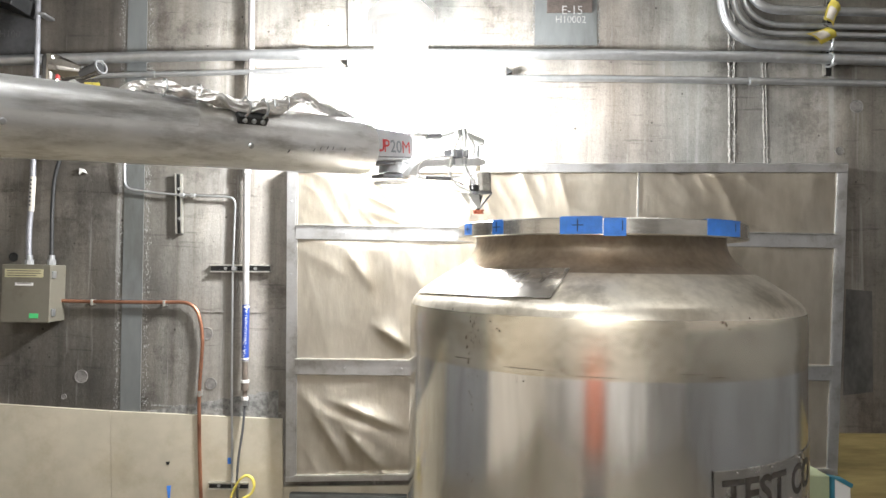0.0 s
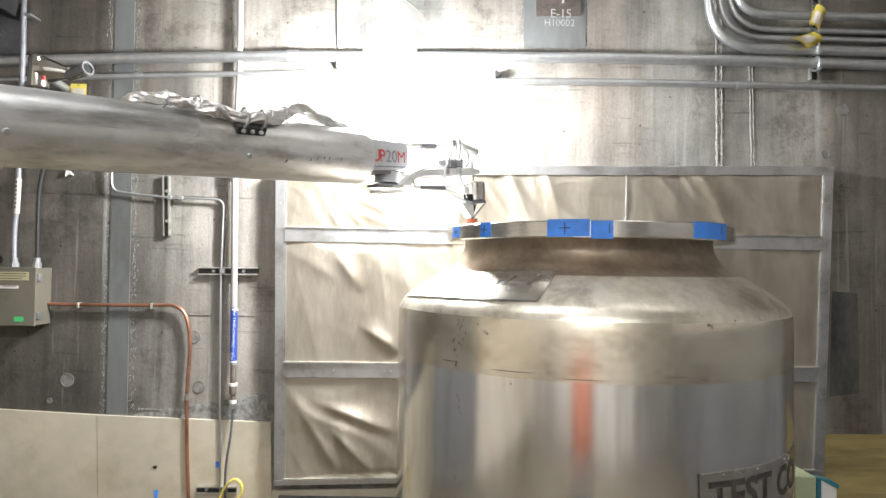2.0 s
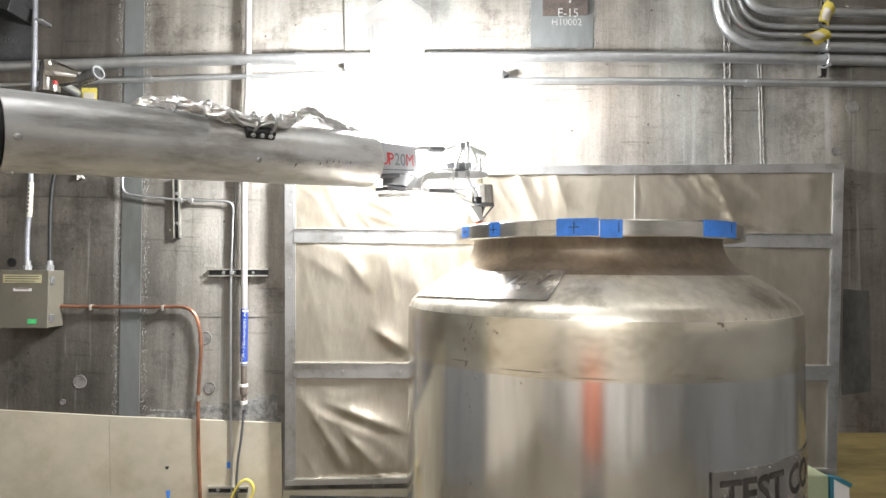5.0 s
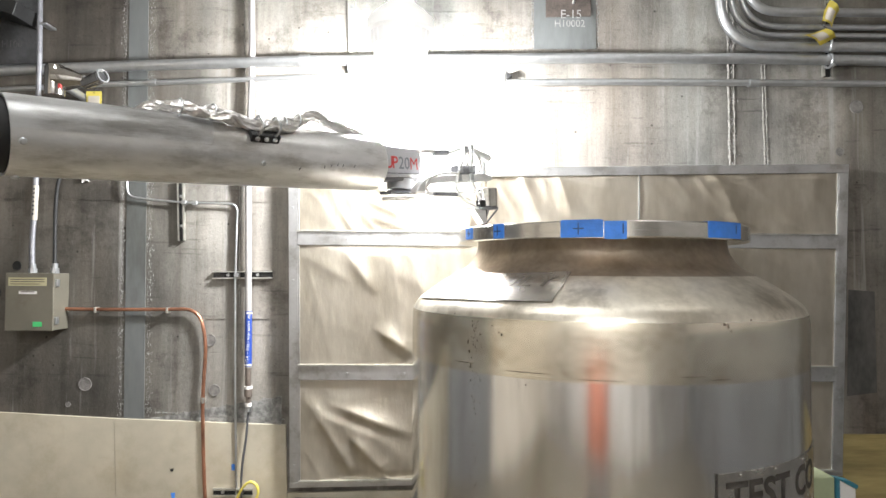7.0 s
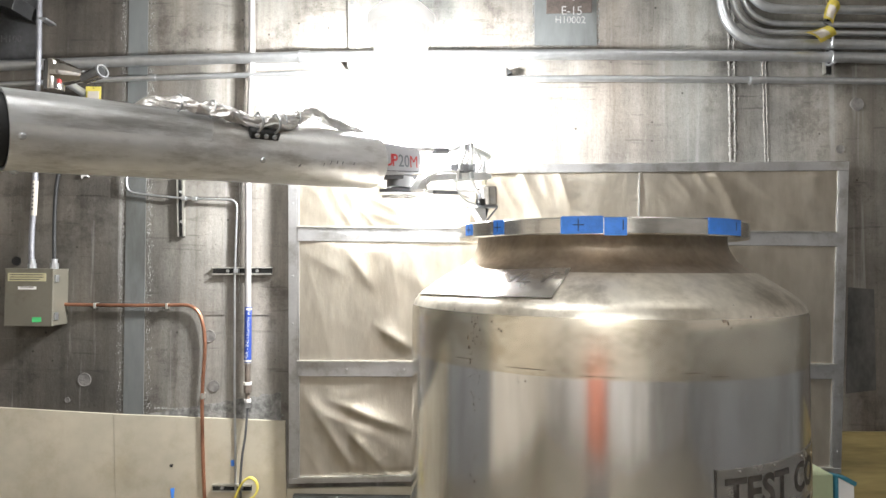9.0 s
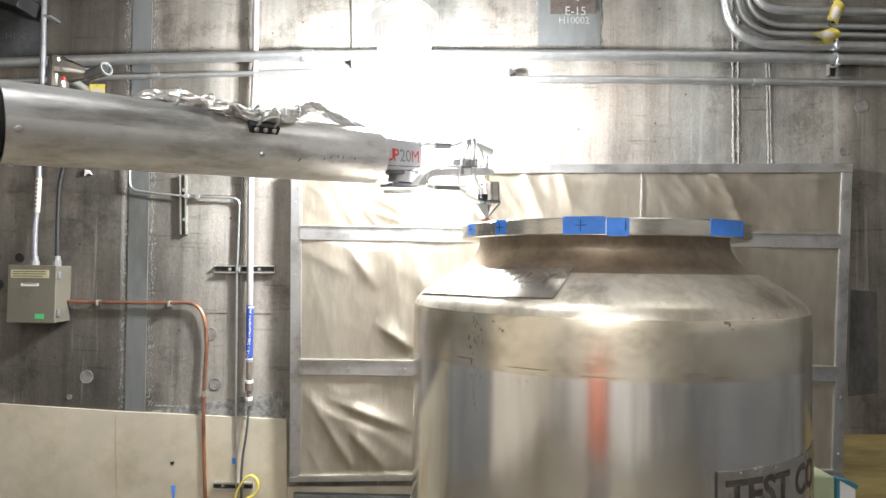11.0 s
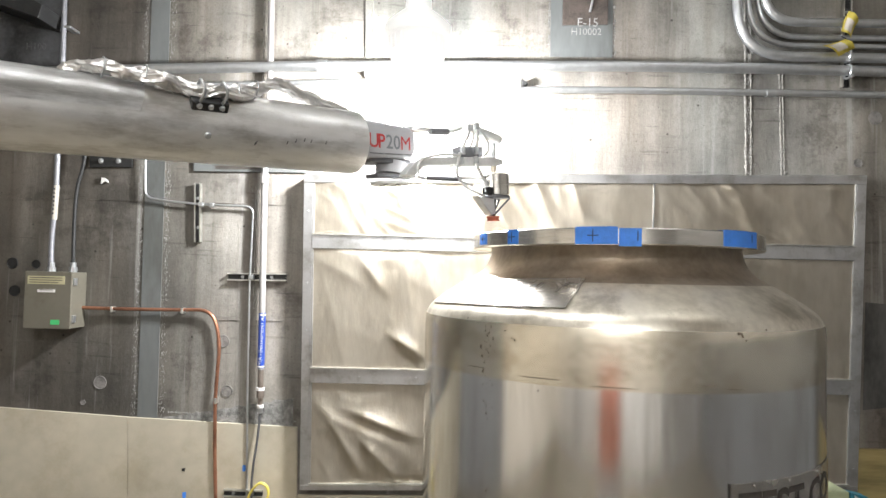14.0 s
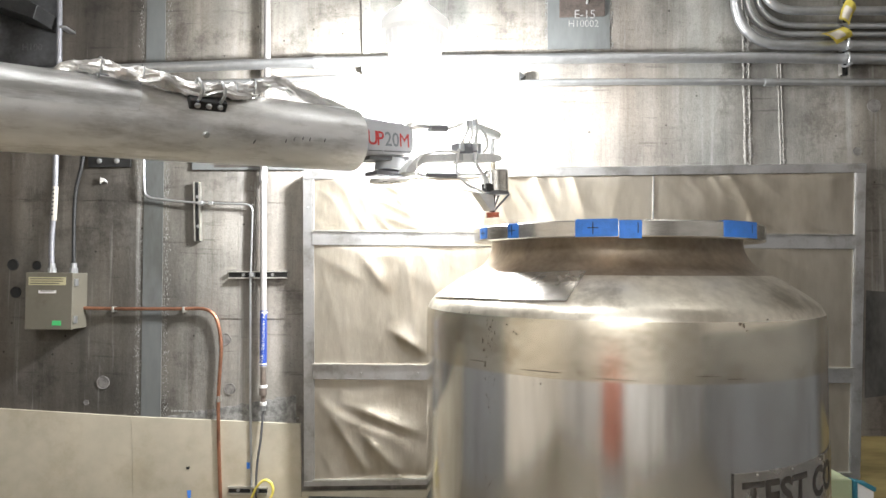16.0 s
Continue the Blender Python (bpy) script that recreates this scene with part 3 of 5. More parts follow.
def crumpled(u0, u1, v0, v1, seed, deep, diag=0.5, freq=2.4, fine=0.28, creases=()):
    bm = bmesh.new()
    (xa, za), (xb, zb) = at(u0, v0), at(u1, v1)
    nx, nz = max(8, int(abs(xb - xa) / 0.009)), max(8, int(abs(zb - za) / 0.009))
    rows = []
    for j in range(nz + 1):
        row = []
        for i in range(nx + 1):
            u, v = i / nx, j / nz
            x, z = at(u0 + (u1 - u0) * u, v0 + (v1 - v0) * v)
            q = Vector((x * 0.95 + z * 1.15, (z * 0.8 - x) * 0.42, seed))
            q = q + Vector((0.35 * noise.noise(Vector((x * 1.6, z * 1.6, seed + 3))), 0, 0))
            up = Vector((x * 3.4 + 0.8 * z, z * 0.8, seed + 7))
            fold = (1 - min(1, math.sqrt(noise.noise(q * freq) ** 2 + 0.004) * 2.4)) ** 2
            fold2 = (1 - min(1, abs(noise.noise(up * 1.3)) * 2.4)) ** 2
            fold3 = (1 - min(1, math.sqrt(noise.noise(q * 5.5) ** 2 + 0.01) * 2.2)) ** 2
            crease = 0
            for (ua, va), (ub, vb), wide, high in creases:
                pu, pv = u0 + (u1 - u0) * u, v0 + (v1 - v0) * v
                ax, az, bx, bz = ua * 2.9, va * 1.62, ub * 2.9, vb * 1.62
                dx, dz = bx - ax, bz - az
                ln = math.hypot(dx, dz)
                s = ((pu * 2.9 - ax) * dx + (pv * 1.62 - az) * dz) / ln / ln
                d = ((pu * 2.9 - ax) * dz - (pv * 1.62 - az) * dx) / ln + 0.014 * noise.noise(q * 2.2)
                soft = math.sqrt(d * d + (0.22 * wide) ** 2) - 0.22 * wide
                fade = max(0, min(1, 3 * s, 3 * (1 - s)))
                crease += high * fade * math.exp(-soft / wide * (1.0 if d > 0 else 2.2))
            edge = min(1, 8 * min(u, 1 - u, v, 1 - v) + 0.1)
            y = PF + 0.006 - deep * edge * (0.75 * fold * diag + 0.8 * fold2 * (1 - diag) + fine * fold3 + 0.5 * noise.noise(q * 1.1)) - edge * crease
            row.append(bm.verts.new((x, y, z)))
        rows.append(row)
    for j in range(nz):
        for i in range(nx):
            bm.faces.new((rows[j][i], rows[j + 1][i], rows[j + 1][i + 1], rows[j][i + 1]))
    bmesh.ops.solidify(bm, geom=bm.faces[:], thickness=0.002)
    return bm


def clad_panel():
    t = thing("insulation_panel", "large wall panel of crumpled beige foil sheets in an aluminium frame", "panel")
    w, h = 0.0165, 0.027
    part("backing", prism(quad(0.002, 0.998, 0.003, 0.997), PF + 0.04, WALL), FRAME, t)
    part("top_angle", prism(quad(0, 1, 0, 0.029), PF - 0.004, WALL, 0.002), FRAME, t)
    part("bottom_angle", prism(quad(0, 1, 0.984, 1), PF - 0.003, WALL, 0.002), FRAME, t)
    part("lip", prism(quad(w, 1 - w, 0.9785, 0.9835), PF - 0.012, PF + 0.02), STRUT, t, "bright upper lip")
    part("side_angle", prism(quad(0, w, 0.029, 0.984), PF - 0.002, WALL, 0.002), FRAME, t)
    part("side_angle", prism(quad(1 - w, 1, 0.029, 0.984), PF - 0.002, WALL, 0.002), FRAME, t)
    part("bead", prism(quad(1 - w - 0.003, 1 - w, 0.029, 0.984), PF - 0.003, PF + 0.03, 0.001), FRAME, t, "bright inner edge")
    part("bead", prism(quad(w, w + 0.003, 0.029, 0.984), PF - 0.003, PF + 0.03, 0.001), FRAME, t, "bright inner edge")
    rails = ((0.196, 0.240), (0.619, 0.665))
    for a, b in rails:
        r = part("rail", prism([at(w, a), at(1 - w, a + 0.035), at(1 - w, b + 0.035), at(w, b)], PF - 0.007, PF + 0.03, 0.0025), FRAME, t)
        part("lip", prism([at(w, a - 0.004), at(1 - w, a + 0.031), at(1 - w, a + 0.0345), at(w, a - 0.0005)], PF - 0.016, PF + 0.02), STRUT, r, "bright upper lip")
        for k in range(9):
            u = 0.105 + k * 0.103
            x, z = at(u, (a + b) / 2 + 0.036 * u)
            part("screw", lathe([(0, 0.003), (0.004, 0.002), (0.005, 0)], 10, pose(x, PF - 0.007, z, 90)), GALV, r)
    for v in (0.12, 0.35, 0.5, 0.75, 0.93):
        for u in (w * 0.5, 1 - w * 0.5):
            x, z = at(u, v)
            part("screw", lathe([(0, 0.003), (0.004, 0.002), (0.005, 0)], 10, pose(x, PF - 0.002, z, 90)), GALV, t)
    part("divider", prism(quad(0.626, 0.6285, 0.029, 0.205), PF - 0.002, PF + 0.03, 0.001), FRAME, t)
    part("sheet", crumpled(w, 0.626, 0.02, 0.22, 3.1, 0.02, 0.15, 2.4, 0.4), FOIL, t, "crumpled beige foil sheet", True)
    part("sheet", crumpled(0.6285, 1 - w, 0.02, 0.235, 8.2, 0.022, 0.3, 2.4, 0.45), FOIL, t, "crumpled beige foil sheet", True)
    part("sheet", crumpled(w, 1 - w, 0.225, 0.66, 12.4, 0.018, 0.6, 1.8, 0.12, (((0.15, 0.5), (0.235, 0.6), 0.04, 0.02), ((0.0, 0.24), (0.12, 0.36), 0.07, 0.016), ((0.1, 0.25), (0.16, 0.4), 0.05, 0.014))), FOIL, t, "crumpled beige foil sheet", True)
    part("sheet", crumpled(w, 1 - w, 0.65, 0.99, 23.4, 0.024, 0.9, 2.1, 0.2, (((0.012, 0.67), (0.13, 1.0), 0.05, 0.03), ((0.055, 0.73), (0.23, 0.85), 0.045, 0.024), ((0.098, 0.82), (0.195, 1.0), 0.045, 0.028), ((0.02, 0.86), (0.07, 1.0), 0.03, 0.016), ((0.03, 0.84), (0.06, 0.78), 0.03, 0.012))), FOIL, t, "deeply creased beige foil sheet", True)


clad_panel()

# ---- wall plates, joints and marks ----
def wall_plates():
    a, b, c, d = (-1.658, 3.450), (-1.558, 3.451), (-1.541, 1.218), (-1.645, 1.216)
    s = tagged(ob_of("embed_plate", prism([a, b, c, d], WALL - 0.004, WALL + 0.02), EMBED), "long vertical grey painted steel plate set in the concrete", "plate")
    a, b = (0.462, 3.504), (0.788, 3.153)
    t = thing("embed_plate", "grey painted steel plate set in the wall with chalk marks", "plate")
    part("plate", prism([(0.462, 3.534), (0.787, 3.538), (0.788, 3.153), (0.464, 3.152)], WALL - 0.004, WALL + 0.02), EMBED, t)
    part("pad", prism([(0.524, 3.535), (0.761, 3.538), (0.760, 3.324), (0.524, 3.318)], WALL - 0.016, WALL - 0.004, 0.002), PADRUST, t, "rusty brown steel pad")
    part("stud", sweep(spline([on_wall((0.684, 3.482), WALL - 0.02), on_wall((0.673, 3.431), WALL - 0.03), on_wall((0.665, 3.386), WALL - 0.018)]), 0.006, 8), GALV, t, "bent bright stud")
    x, z = (0.598, 3.310)
    part("lettering", lettering("E-15", 0.062, lambda co: Vector((x + co.x, WALL - 0.0175, z + co.y * 1.05))), CHALK, t, "chalk letters")
    x2, z2 = (0.569, 3.270)
    part("lettering", lettering("H10002", 0.05, lambda co: Vector((x2 + co.x, WALL - 0.0055, z2 + co.y * 1.05))), CHALK, t, "chalk letters")
    # plate partly behind the arm
    t = thing("embed_plate", "pale grey steel plate on the wall with a worn text line", "plate")
    part("plate", prism([(-1.401, 2.649), (-0.795, 2.659), (-0.797, 2.516), (-1.396, 2.514)], WALL - 0.012, WALL, 0.001), EMBED, t)
    part("text_bar", prism([(-1.280, 2.546), (-1.025, 2.548), (-1.025, 2.530), (-1.279, 2.528)], WALL - 0.0135, WALL - 0.0125), ETCH, t)
    # dark corner plate with a beam
    t = thing("dark_plate", "dark steel plate high on the wall with worn chalk", "plate")
    part("plate", prism([(-2.682, 3.593), (-2.130, 3.598), (-2.105, 3.058), (-2.656, 3.051)], WALL - 0.008, WALL), DARKPLATE, t)
    part("beam", prism([(-2.481, 3.452), (-2.304, 3.424), (-2.101, 3.304), (-2.121, 3.237), (-2.477, 3.358)], 3.05, WALL - 0.008, 0.003), DARK, t)
    x3, z3 = (-2.322, 3.150)
    part("lettering", lettering("H100", 0.05, lambda co: Vector((x3 + co.x, WALL - 0.0095, z3 + co.y * 1.05))), FAINTCHALK, t, "worn chalk letters")
    t = thing("bolted_bracket", "dark steel angle bracket bolted to the wall", "bracket")
    part("plate", prism([(-1.952, 2.607), (-1.725, 2.611), (-1.722, 2.529), (-1.948, 2.525)], WALL - 0.012, WALL, 0.002), DARK, t)
    for px in ((-1.889, 2.560), (-1.796, 2.561)):
        part("bolt", lathe([(0, 0.012), (0.009, 0.01), (0.011, 0.003), (0.015, 0.002), (0.015, 0)], 8, pose(px[0], WALL - 0.012, px[1], 90)), GALV, t)
    # form-tie holes and patches
    # Flat black discs stand in for the shade inside the holes.
    for p, r in (((-2.343, 2.012), 0.028), ((-2.215, 2.009), 0.022), ((-2.324, 1.867), 0.027)):
        tagged(ob_of("tie_hole", lathe([(0, 0.0), (r * 0.9, 0.0), (r, 0.002), (r * 1.04, 0.0035), (r * 1.1, 0.0)], 24, pose(p[0], WALL - 0.0005, p[1], 90)), BLACK), "round form-tie hole, its inner shade drawn as a black disc", "hole", "form-tie holes", "structure")
    for p, r in (((-1.849, 1.400), 0.035), ((-1.182, 1.373), 0.03), ((-1.209, 1.629), 0.032), ((2.143, 2.855), 0.035), ((2.053, 2.619), 0.022), ((-1.934, 1.296), 0.014)):
        tagged(ob_of("tie_patch", lathe([(0, 0.002), (r * 0.86, 0.002), (r * 0.9, 0.0035), (r * 0.97, 0.0035), (r, 0.0)], 24, pose(p[0], WALL - 0.0003, p[1], 90)), TIEPATCH), "round patched form-tie hole", "patch", "form-tie patches", "structure")


wall_plates()
tagged(ob_of("dark_patch", prism([(2.086, 1.904), (2.220, 1.894), (2.224, 1.377), (2.070, 1.357)], WALL - 0.003, WALL, 0.001), PATCH), "dark flat patch on the concrete beside the panel", "patch")
tagged(ob_of("grey_board", prism([(-0.756, 0.836), (-0.164, 0.832), (-0.164, 0.02), (-0.756, 0.02)], 3.215, 3.25, 0.002), EMBED), "grey board standing below the panel", "board")
tagged(ob_of("wall_anchor", prism([(-1.882, 2.473), (-1.861, 2.467), (-1.845, 2.446), (-1.867, 2.452), (-1.884, 2.439)], WALL - 0.014, WALL, 0.001), WHITE), "small broken white anchor in the concrete", "anchor")


def rough_seam(a, b, width, count, seed, size=0.006):
    """Ragged concrete crumbs along a line of the wall."""
    rng = random.Random(seed)
    verts, faces = [], []
    for _ in range(count):
        s = rng.random()
        x = a[0] + (b[0] - a[0]) * s + rng.gauss(0, width)
        z = a[1] + (b[1] - a[1]) * s
        w, h, d = size * rng.uniform(0.3, 1), size * rng.uniform(0.5, 2.2), size * rng.uniform(0.2, 0.9)
        k = len(verts)
        for dx, dz in ((-w, rng.uniform(-h, h) * 0.4), (0, h), (w, rng.uniform(-h, h) * 0.4), (rng.uniform(-w, w) * 0.4, -h)):
            verts.append((x + dx, WALL + 0.001, z + dz))
        verts.append((x + rng.uniform(-w, w) * 0.3, WALL - d, z))
        faces += [(k, k + 1, k + 4), (k + 1, k + 2, k + 4), (k + 2, k + 3, k + 4), (k + 3, k, k + 4)]
    me = bpy.data.meshes.new("concrete_crumbs")
    me.from_pydata(verts, [], faces)
    me.materials.append(ROUGH_CONCRETE)
    return tagged(new("concrete_crumbs", me), "ragged concrete edge along a formwork joint", "concrete edge", kind="stuff")


rough_seam((-1.680, 3.449), (-1.666, 1.224), 0.008, 640, 1, 0.004)
rough_seam((-1.543, 3.451), (-1.523, 1.227), 0.010, 720, 2, 0.004)
rough_seam((1.489, 3.455), (1.500, 2.550), 0.011, 300, 3, 0.006)
rough_seam((1.655, 3.2), (1.672, 2.553), 0.012, 160, 4, 0.005)
rough_seam((0.457, 3.444), (0.461, 3.152), 0.004, 60, 5)
rough_seam((0.794, 3.447), (0.797, 3.156), 0.004, 60, 6)
rough_seam((0.331, 2.997), (1.965, 2.991), 0.02, 160, 7)
rough_seam((-1.081, 2.430), (-1.075, 1.808), 0.006, 140, 8, 0.004)
rough_seam((-1.486, 1.258), (-0.835, 1.225), 0.03, 260, 9, 0.005)
rough_seam((-1.030, 3.442), (-1.029, 3.031), 0.004, 60, 10, 0.004)


def honeycomb_strip():
    """Exposed aggregate along the top of the cream sheets."""
    top = [(-0.835 - 0.02 * k, 1.345 - 0.0035 * k + 0.016 * noise.noise(Vector((k * 0.9, 3, 0)))) for k in range(36)]
    low = [(-0.835 - 0.02 * k, 1.198 + 0.0008 * k) for k in range(36)]
    ob = ob_of("rough_strip", prism(top + low[::-1], WALL - 0.0025, WALL + 0.002), ROUGH_CONCRETE)
    tagged(ob, "strip of dark exposed aggregate above the cream sheet", "concrete", kind="structure")


honeycomb_strip()


def joint(a, b, w=0.004):
    return tagged(ob_of("wall_line", prism([(a[0], a[1] - w / 2), (b[0], b[1] - w / 2), (b[0], b[1] + w / 2), (a[0], a[1] + w / 2)], WALL - 0.003, WALL), CONCRETE), "thin raised line on the concrete", "line", "formwork lines", "structure")


# The two short ones high on the left stand in for pencil lines.
for a, b in (((-2.435, 2.360), (-1.678, 2.353)), ((-1.558, 2.356), (-0.870, 2.345)), ((-1.236, 1.740), (-0.827, 1.741)), ((-0.896, 3.221), (-0.506, 3.214)), ((-0.898, 3.270), (-0.507, 3.262)),
             ((2.092, 2.386), (2.187, 2.384)), ((-2.398, 1.607), (-2.158, 1.607)), ((-0.360, 3.349), (0.414, 3.343))):
    joint(a, b)


def ragged_ridge(a, b, width, depth, seed):
    """A broken bead of cement left along a formwork joint."""
    n = max(12, int(abs(a[1] - b[1]) / 0.006))
    verts, faces = [], []
    for i in range(n + 1):
        s = i / n
        z = a[1] + (b[1] - a[1]) * s
        q = Vector((seed * 3.7, z * 61, 0))
        x = a[0] + (b[0] - a[0]) * s + 0.003 * noise.noise(q) + 0.002 * noise.noise(q * 2.7)
        w = width * max(0.15, 0.9 + 1.1 * noise.noise(q * 0.23 + Vector((5, 0, 0))) + 0.7 * noise.noise(q * 1.7))
        d = depth * max(0.1, 1 + 0.9 * noise.noise(q * 1.3 + Vector((9, 0, 0))))
        for dx, dy in ((-w, 0.002), (-w * 0.55, -d * 0.7), (0.15 * w, -d), (w * 0.6, -d * 0.55), (w, 0.002)):
            verts.append((x + dx, WALL + dy, z))
        if i:
            k = 5 * (i - 1)
            faces += [(k + m, k + m + 1, k + m + 6, k + m + 5) for m in range(4)]
    me = bpy.data.meshes.new("formwork_fin")
    me.from_pydata(verts, [], faces)
    me.materials.append(CEMENT)
    return tagged(new("formwork_fin", me), "broken bead of cement left along a formwork joint", "fin", "formwork fins", "structure")


for k, (a, b, w, d) in enumerate((((1.474, 3.45), (1.483, 2.545), 0.0075, 0.0042), ((1.503, 3.45), (1.508, 2.545), 0.006, 0.0038), ((1.650, 3.18), (1.664, 2.545), 0.0045, 0.0036),
                                  ((1.666, 3.12), (1.678, 2.545), 0.003, 0.004), ((-1.055, 3.45), (-1.047, 2.90), 0.004, 0.007), ((-1.066, 2.45), (-1.058, 1.80), 0.0035, 0.006))):
    ragged_ridge(a, b, w, d, k + 1)

# ---- lower sheets ----
tagged(ob_of("cream_sheet", prism([(-5.144, 1.372), (-2.986, 1.292), (-1.687, 1.229), (-1.609, -0.667), (-4.966, -0.796)], WALL - 0.018, WALL, 0.001), PLY), "cream painted plywood sheet along the foot of the wall", "sheet", "cream sheets")
tagged(ob_of("cream_sheet", prism([(-1.686, 1.229), (-0.808, 1.200), (-0.753, -0.634), (-1.608, -0.667)], WALL - 0.019, WALL, 0.001), PLY), "cream painted plywood sheet along the foot of the wall", "sheet", "cream sheets")
tagged(ob_of("cream_sheet", prism([(-0.796, 0.857), (2.001, 0.929), (1.995, -0.528), (-0.751, -0.634)], WALL - 0.018, WALL, 0.001), PLY), "cream painted plywood sheet below the panel", "sheet", "cream sheets")
tagged(ob_of("plywood_sheet", prism([(2.005, 1.166), (3.247, 1.169), (3.216, -0.481), (1.998, -0.528)], WALL - 0.018, WALL, 0.001), WOOD), "yellowish bare plywood sheet along the foot of the wall", "sheet")
for pts, mt, lab, cat in (([(-1.388, 0.855), (-1.367, 0.858), (-1.371, 0.783), (-1.379, 0.783)], BLUE, "torn strip of blue tape on the cream sheet", "tape"),
                          ([(-1.081, 1.002), (-1.063, 1.002), (-1.062, 0.971), (-1.080, 0.970)], BLUE, "small piece of blue tape on the cream sheet", "tape"),
                          ([(-1.395, 0.976), (-1.375, 0.979), (-1.380, 0.962), (-1.392, 0.964)], BLACK, "small dark chip in the cream sheet", "chip")):
    tagged(ob_of("torn_tape" if cat == "tape" else "chip", prism(pts, WALL - 0.021, WALL - 0.019), mt), lab, cat)


# ---- conduits, pipes and struts ----
def run(name, pts, r, material, label, category, bend=0.0, y=WALL - 0.05, parent=None, group=""):
    path = [p if len(p) == 3 else (p[0], y, p[1]) for p in pts]
    bm = sweep(rounded(path, bend) if bend else path, r)
    ob = ob_of(name, bm, material, True)
    return tagged(ob, label, category, group)


def collar(a, b, r, y, parent, material=None, name="coupling"):
    return part(name, cyl((a[0], y, a[1]), (b[0], y, b[1]), r), material or GALV, parent, smooth=True)


y1 = 3.225
main = run("steel_conduit", [(-4.571, 2.860), (-2.434, 3.009), (-1.564, 3.045), (-0.732, 3.072), (0.818, 3.093), (1.682, 3.091), (3.377, 3.065)], 0.0275, GALV,
           "thick galvanised conduit running along the wall", "conduit", y=y1)
collar((-0.753, 3.070), (-0.697, 3.071), 0.033, y1, main)
thin = run("steel_conduit", [(-4.566, 2.784), (-2.429, 2.907), (-1.829, 2.943), (-0.479, 2.995)], 0.0135, GALV, "thin galvanised conduit running along the wall", "conduit", y=3.225)
collar((-1.530, 2.956), (-1.489, 2.957), 0.017, 3.225, thin)
thin2 = run("steel_conduit", [(0.315, 2.962), (0.820, 2.967), (1.567, 2.966), (3.375, 2.958)], 0.0165, GALV, "thin galvanised conduit running along the wall", "conduit", y=3.225)
collar((1.562, 2.964), (1.613, 2.964), 0.02, 3.225, thin2)
tagged(ob_of("end_bracket", prism([(0.311, 3.017), (0.343, 2.988), (0.314, 2.976)], 3.2, WALL, 0.001), DARK), "small dark angle bracket at a conduit end", "bracket")
run("steel_conduit", [(-2.088, 3.564), (-2.080, 3.069), (-2.084, 2.564), (-2.083, 2.402), (-2.096, 2.109), (-2.090, 1.978)], 0.0135, CONDUIT, "upright galvanised conduit entering the junction box", "conduit", 0.1, y=3.2)
pl = thing("pipe_label", "white paper label with dark writing wrapped on the conduit", "label")
part("paper", cyl(on_wall((-2.082, 2.417), 3.2), on_wall((-2.087, 2.241), 3.2), 0.0142), PAPER, pl, smooth=True)
for k in range(7):
    lx, lz = Vector(on_wall((-2.082, 2.417), 3.2)).lerp(Vector(on_wall((-2.087, 2.241), 3.2)), 0.1 + 0.12 * k).xz
    part("bar", box(lx - 0.0035, lx + 0.0035, 3.2 - 0.0152, 3.2 - 0.012, lz - 0.006, lz + 0.004), INK, pl)
run("black_cable", spline([on_wall((-1.970, 2.806), 3.235), on_wall((-1.960, 2.572), 3.23), on_wall((-1.989, 2.407), 3.225), on_wall((-1.993, 2.230), 3.22), on_wall((-1.977, 2.012), 3.2)], 6), 0.0095, BLACK, "black flexible cable entering the junction box", "cable", y=3.2)

# upper right conduit bends
for k, (top, corner, r, yy) in enumerate((((1.404, 3.664), (1.417, 3.152), 0.0245, 3.21), ((1.468, 3.675), (1.480, 3.216), 0.0145, 3.23),
                                          ((1.522, 3.681), (1.534, 3.265), 0.0145, 3.24), ((1.531, 3.661), (1.549, 3.326), 0.0215, 3.2))):
    far = (corner[0] + 1.9, corner[1] - 0.012)
    run("bent_conduit", [top, corner, far], r, GALV, "galvanised conduit with a wide bend along the wall", "conduit", (0.27, 0.25, 0.23, 0.24)[k], y=yy, group="bent conduits")


def strut(p0, p1, label, wide=0.041, y=WALL, lining=None):
    """A slotted channel between two points of the wall, open to the room."""
    a, b = Vector((p0[0], 0, p0[1])), Vector((p1[0], 0, p1[1]))
    t = thing("channel_strut", label, "strut")
    d = (b - a).normalized()
    s = Vector((-d.z, 0, d.x)) * wide / 2
    e = s.normalized() * 0.0035

    def slab(q0, q1, ya, yb):
        return prism([((a + q0).x, (a + q0).z), ((b + q0).x, (b + q0).z), ((b + q1).x, (b + q1).z), ((a + q1).x, (a + q1).z)], ya, yb)

    part("channel", join(slab(-s, s, y - 0.003, y), slab(-s, -s + e, y - 0.019, y - 0.003), slab(s - e, s, y - 0.019, y - 0.003),
                         slab(-s, -s + e * 2, y - 0.022, y - 0.0192), slab(s - e * 2, s, y - 0.022, y - 0.0192)), STRUT, t)
    # A DARK slab paints the shade inside the channel; STRUT leaves it bright.
    part("inside", slab(-s + e * 1.1, s - e * 1.1, y - 0.006, y - 0.0035), lining or DARK, t, "inside of the channel")
    n = max(2, int((b - a).length / 0.14))
    for k in range(n):
        c = a.lerp(b, (k + 0.5) / n)
        part("bolt", lathe([(0, 0.01), (0.008, 0.009), (0.009, 0)], 8, pose(c.x, y - 0.006, c.z, 90)), GALV, t)
    return t


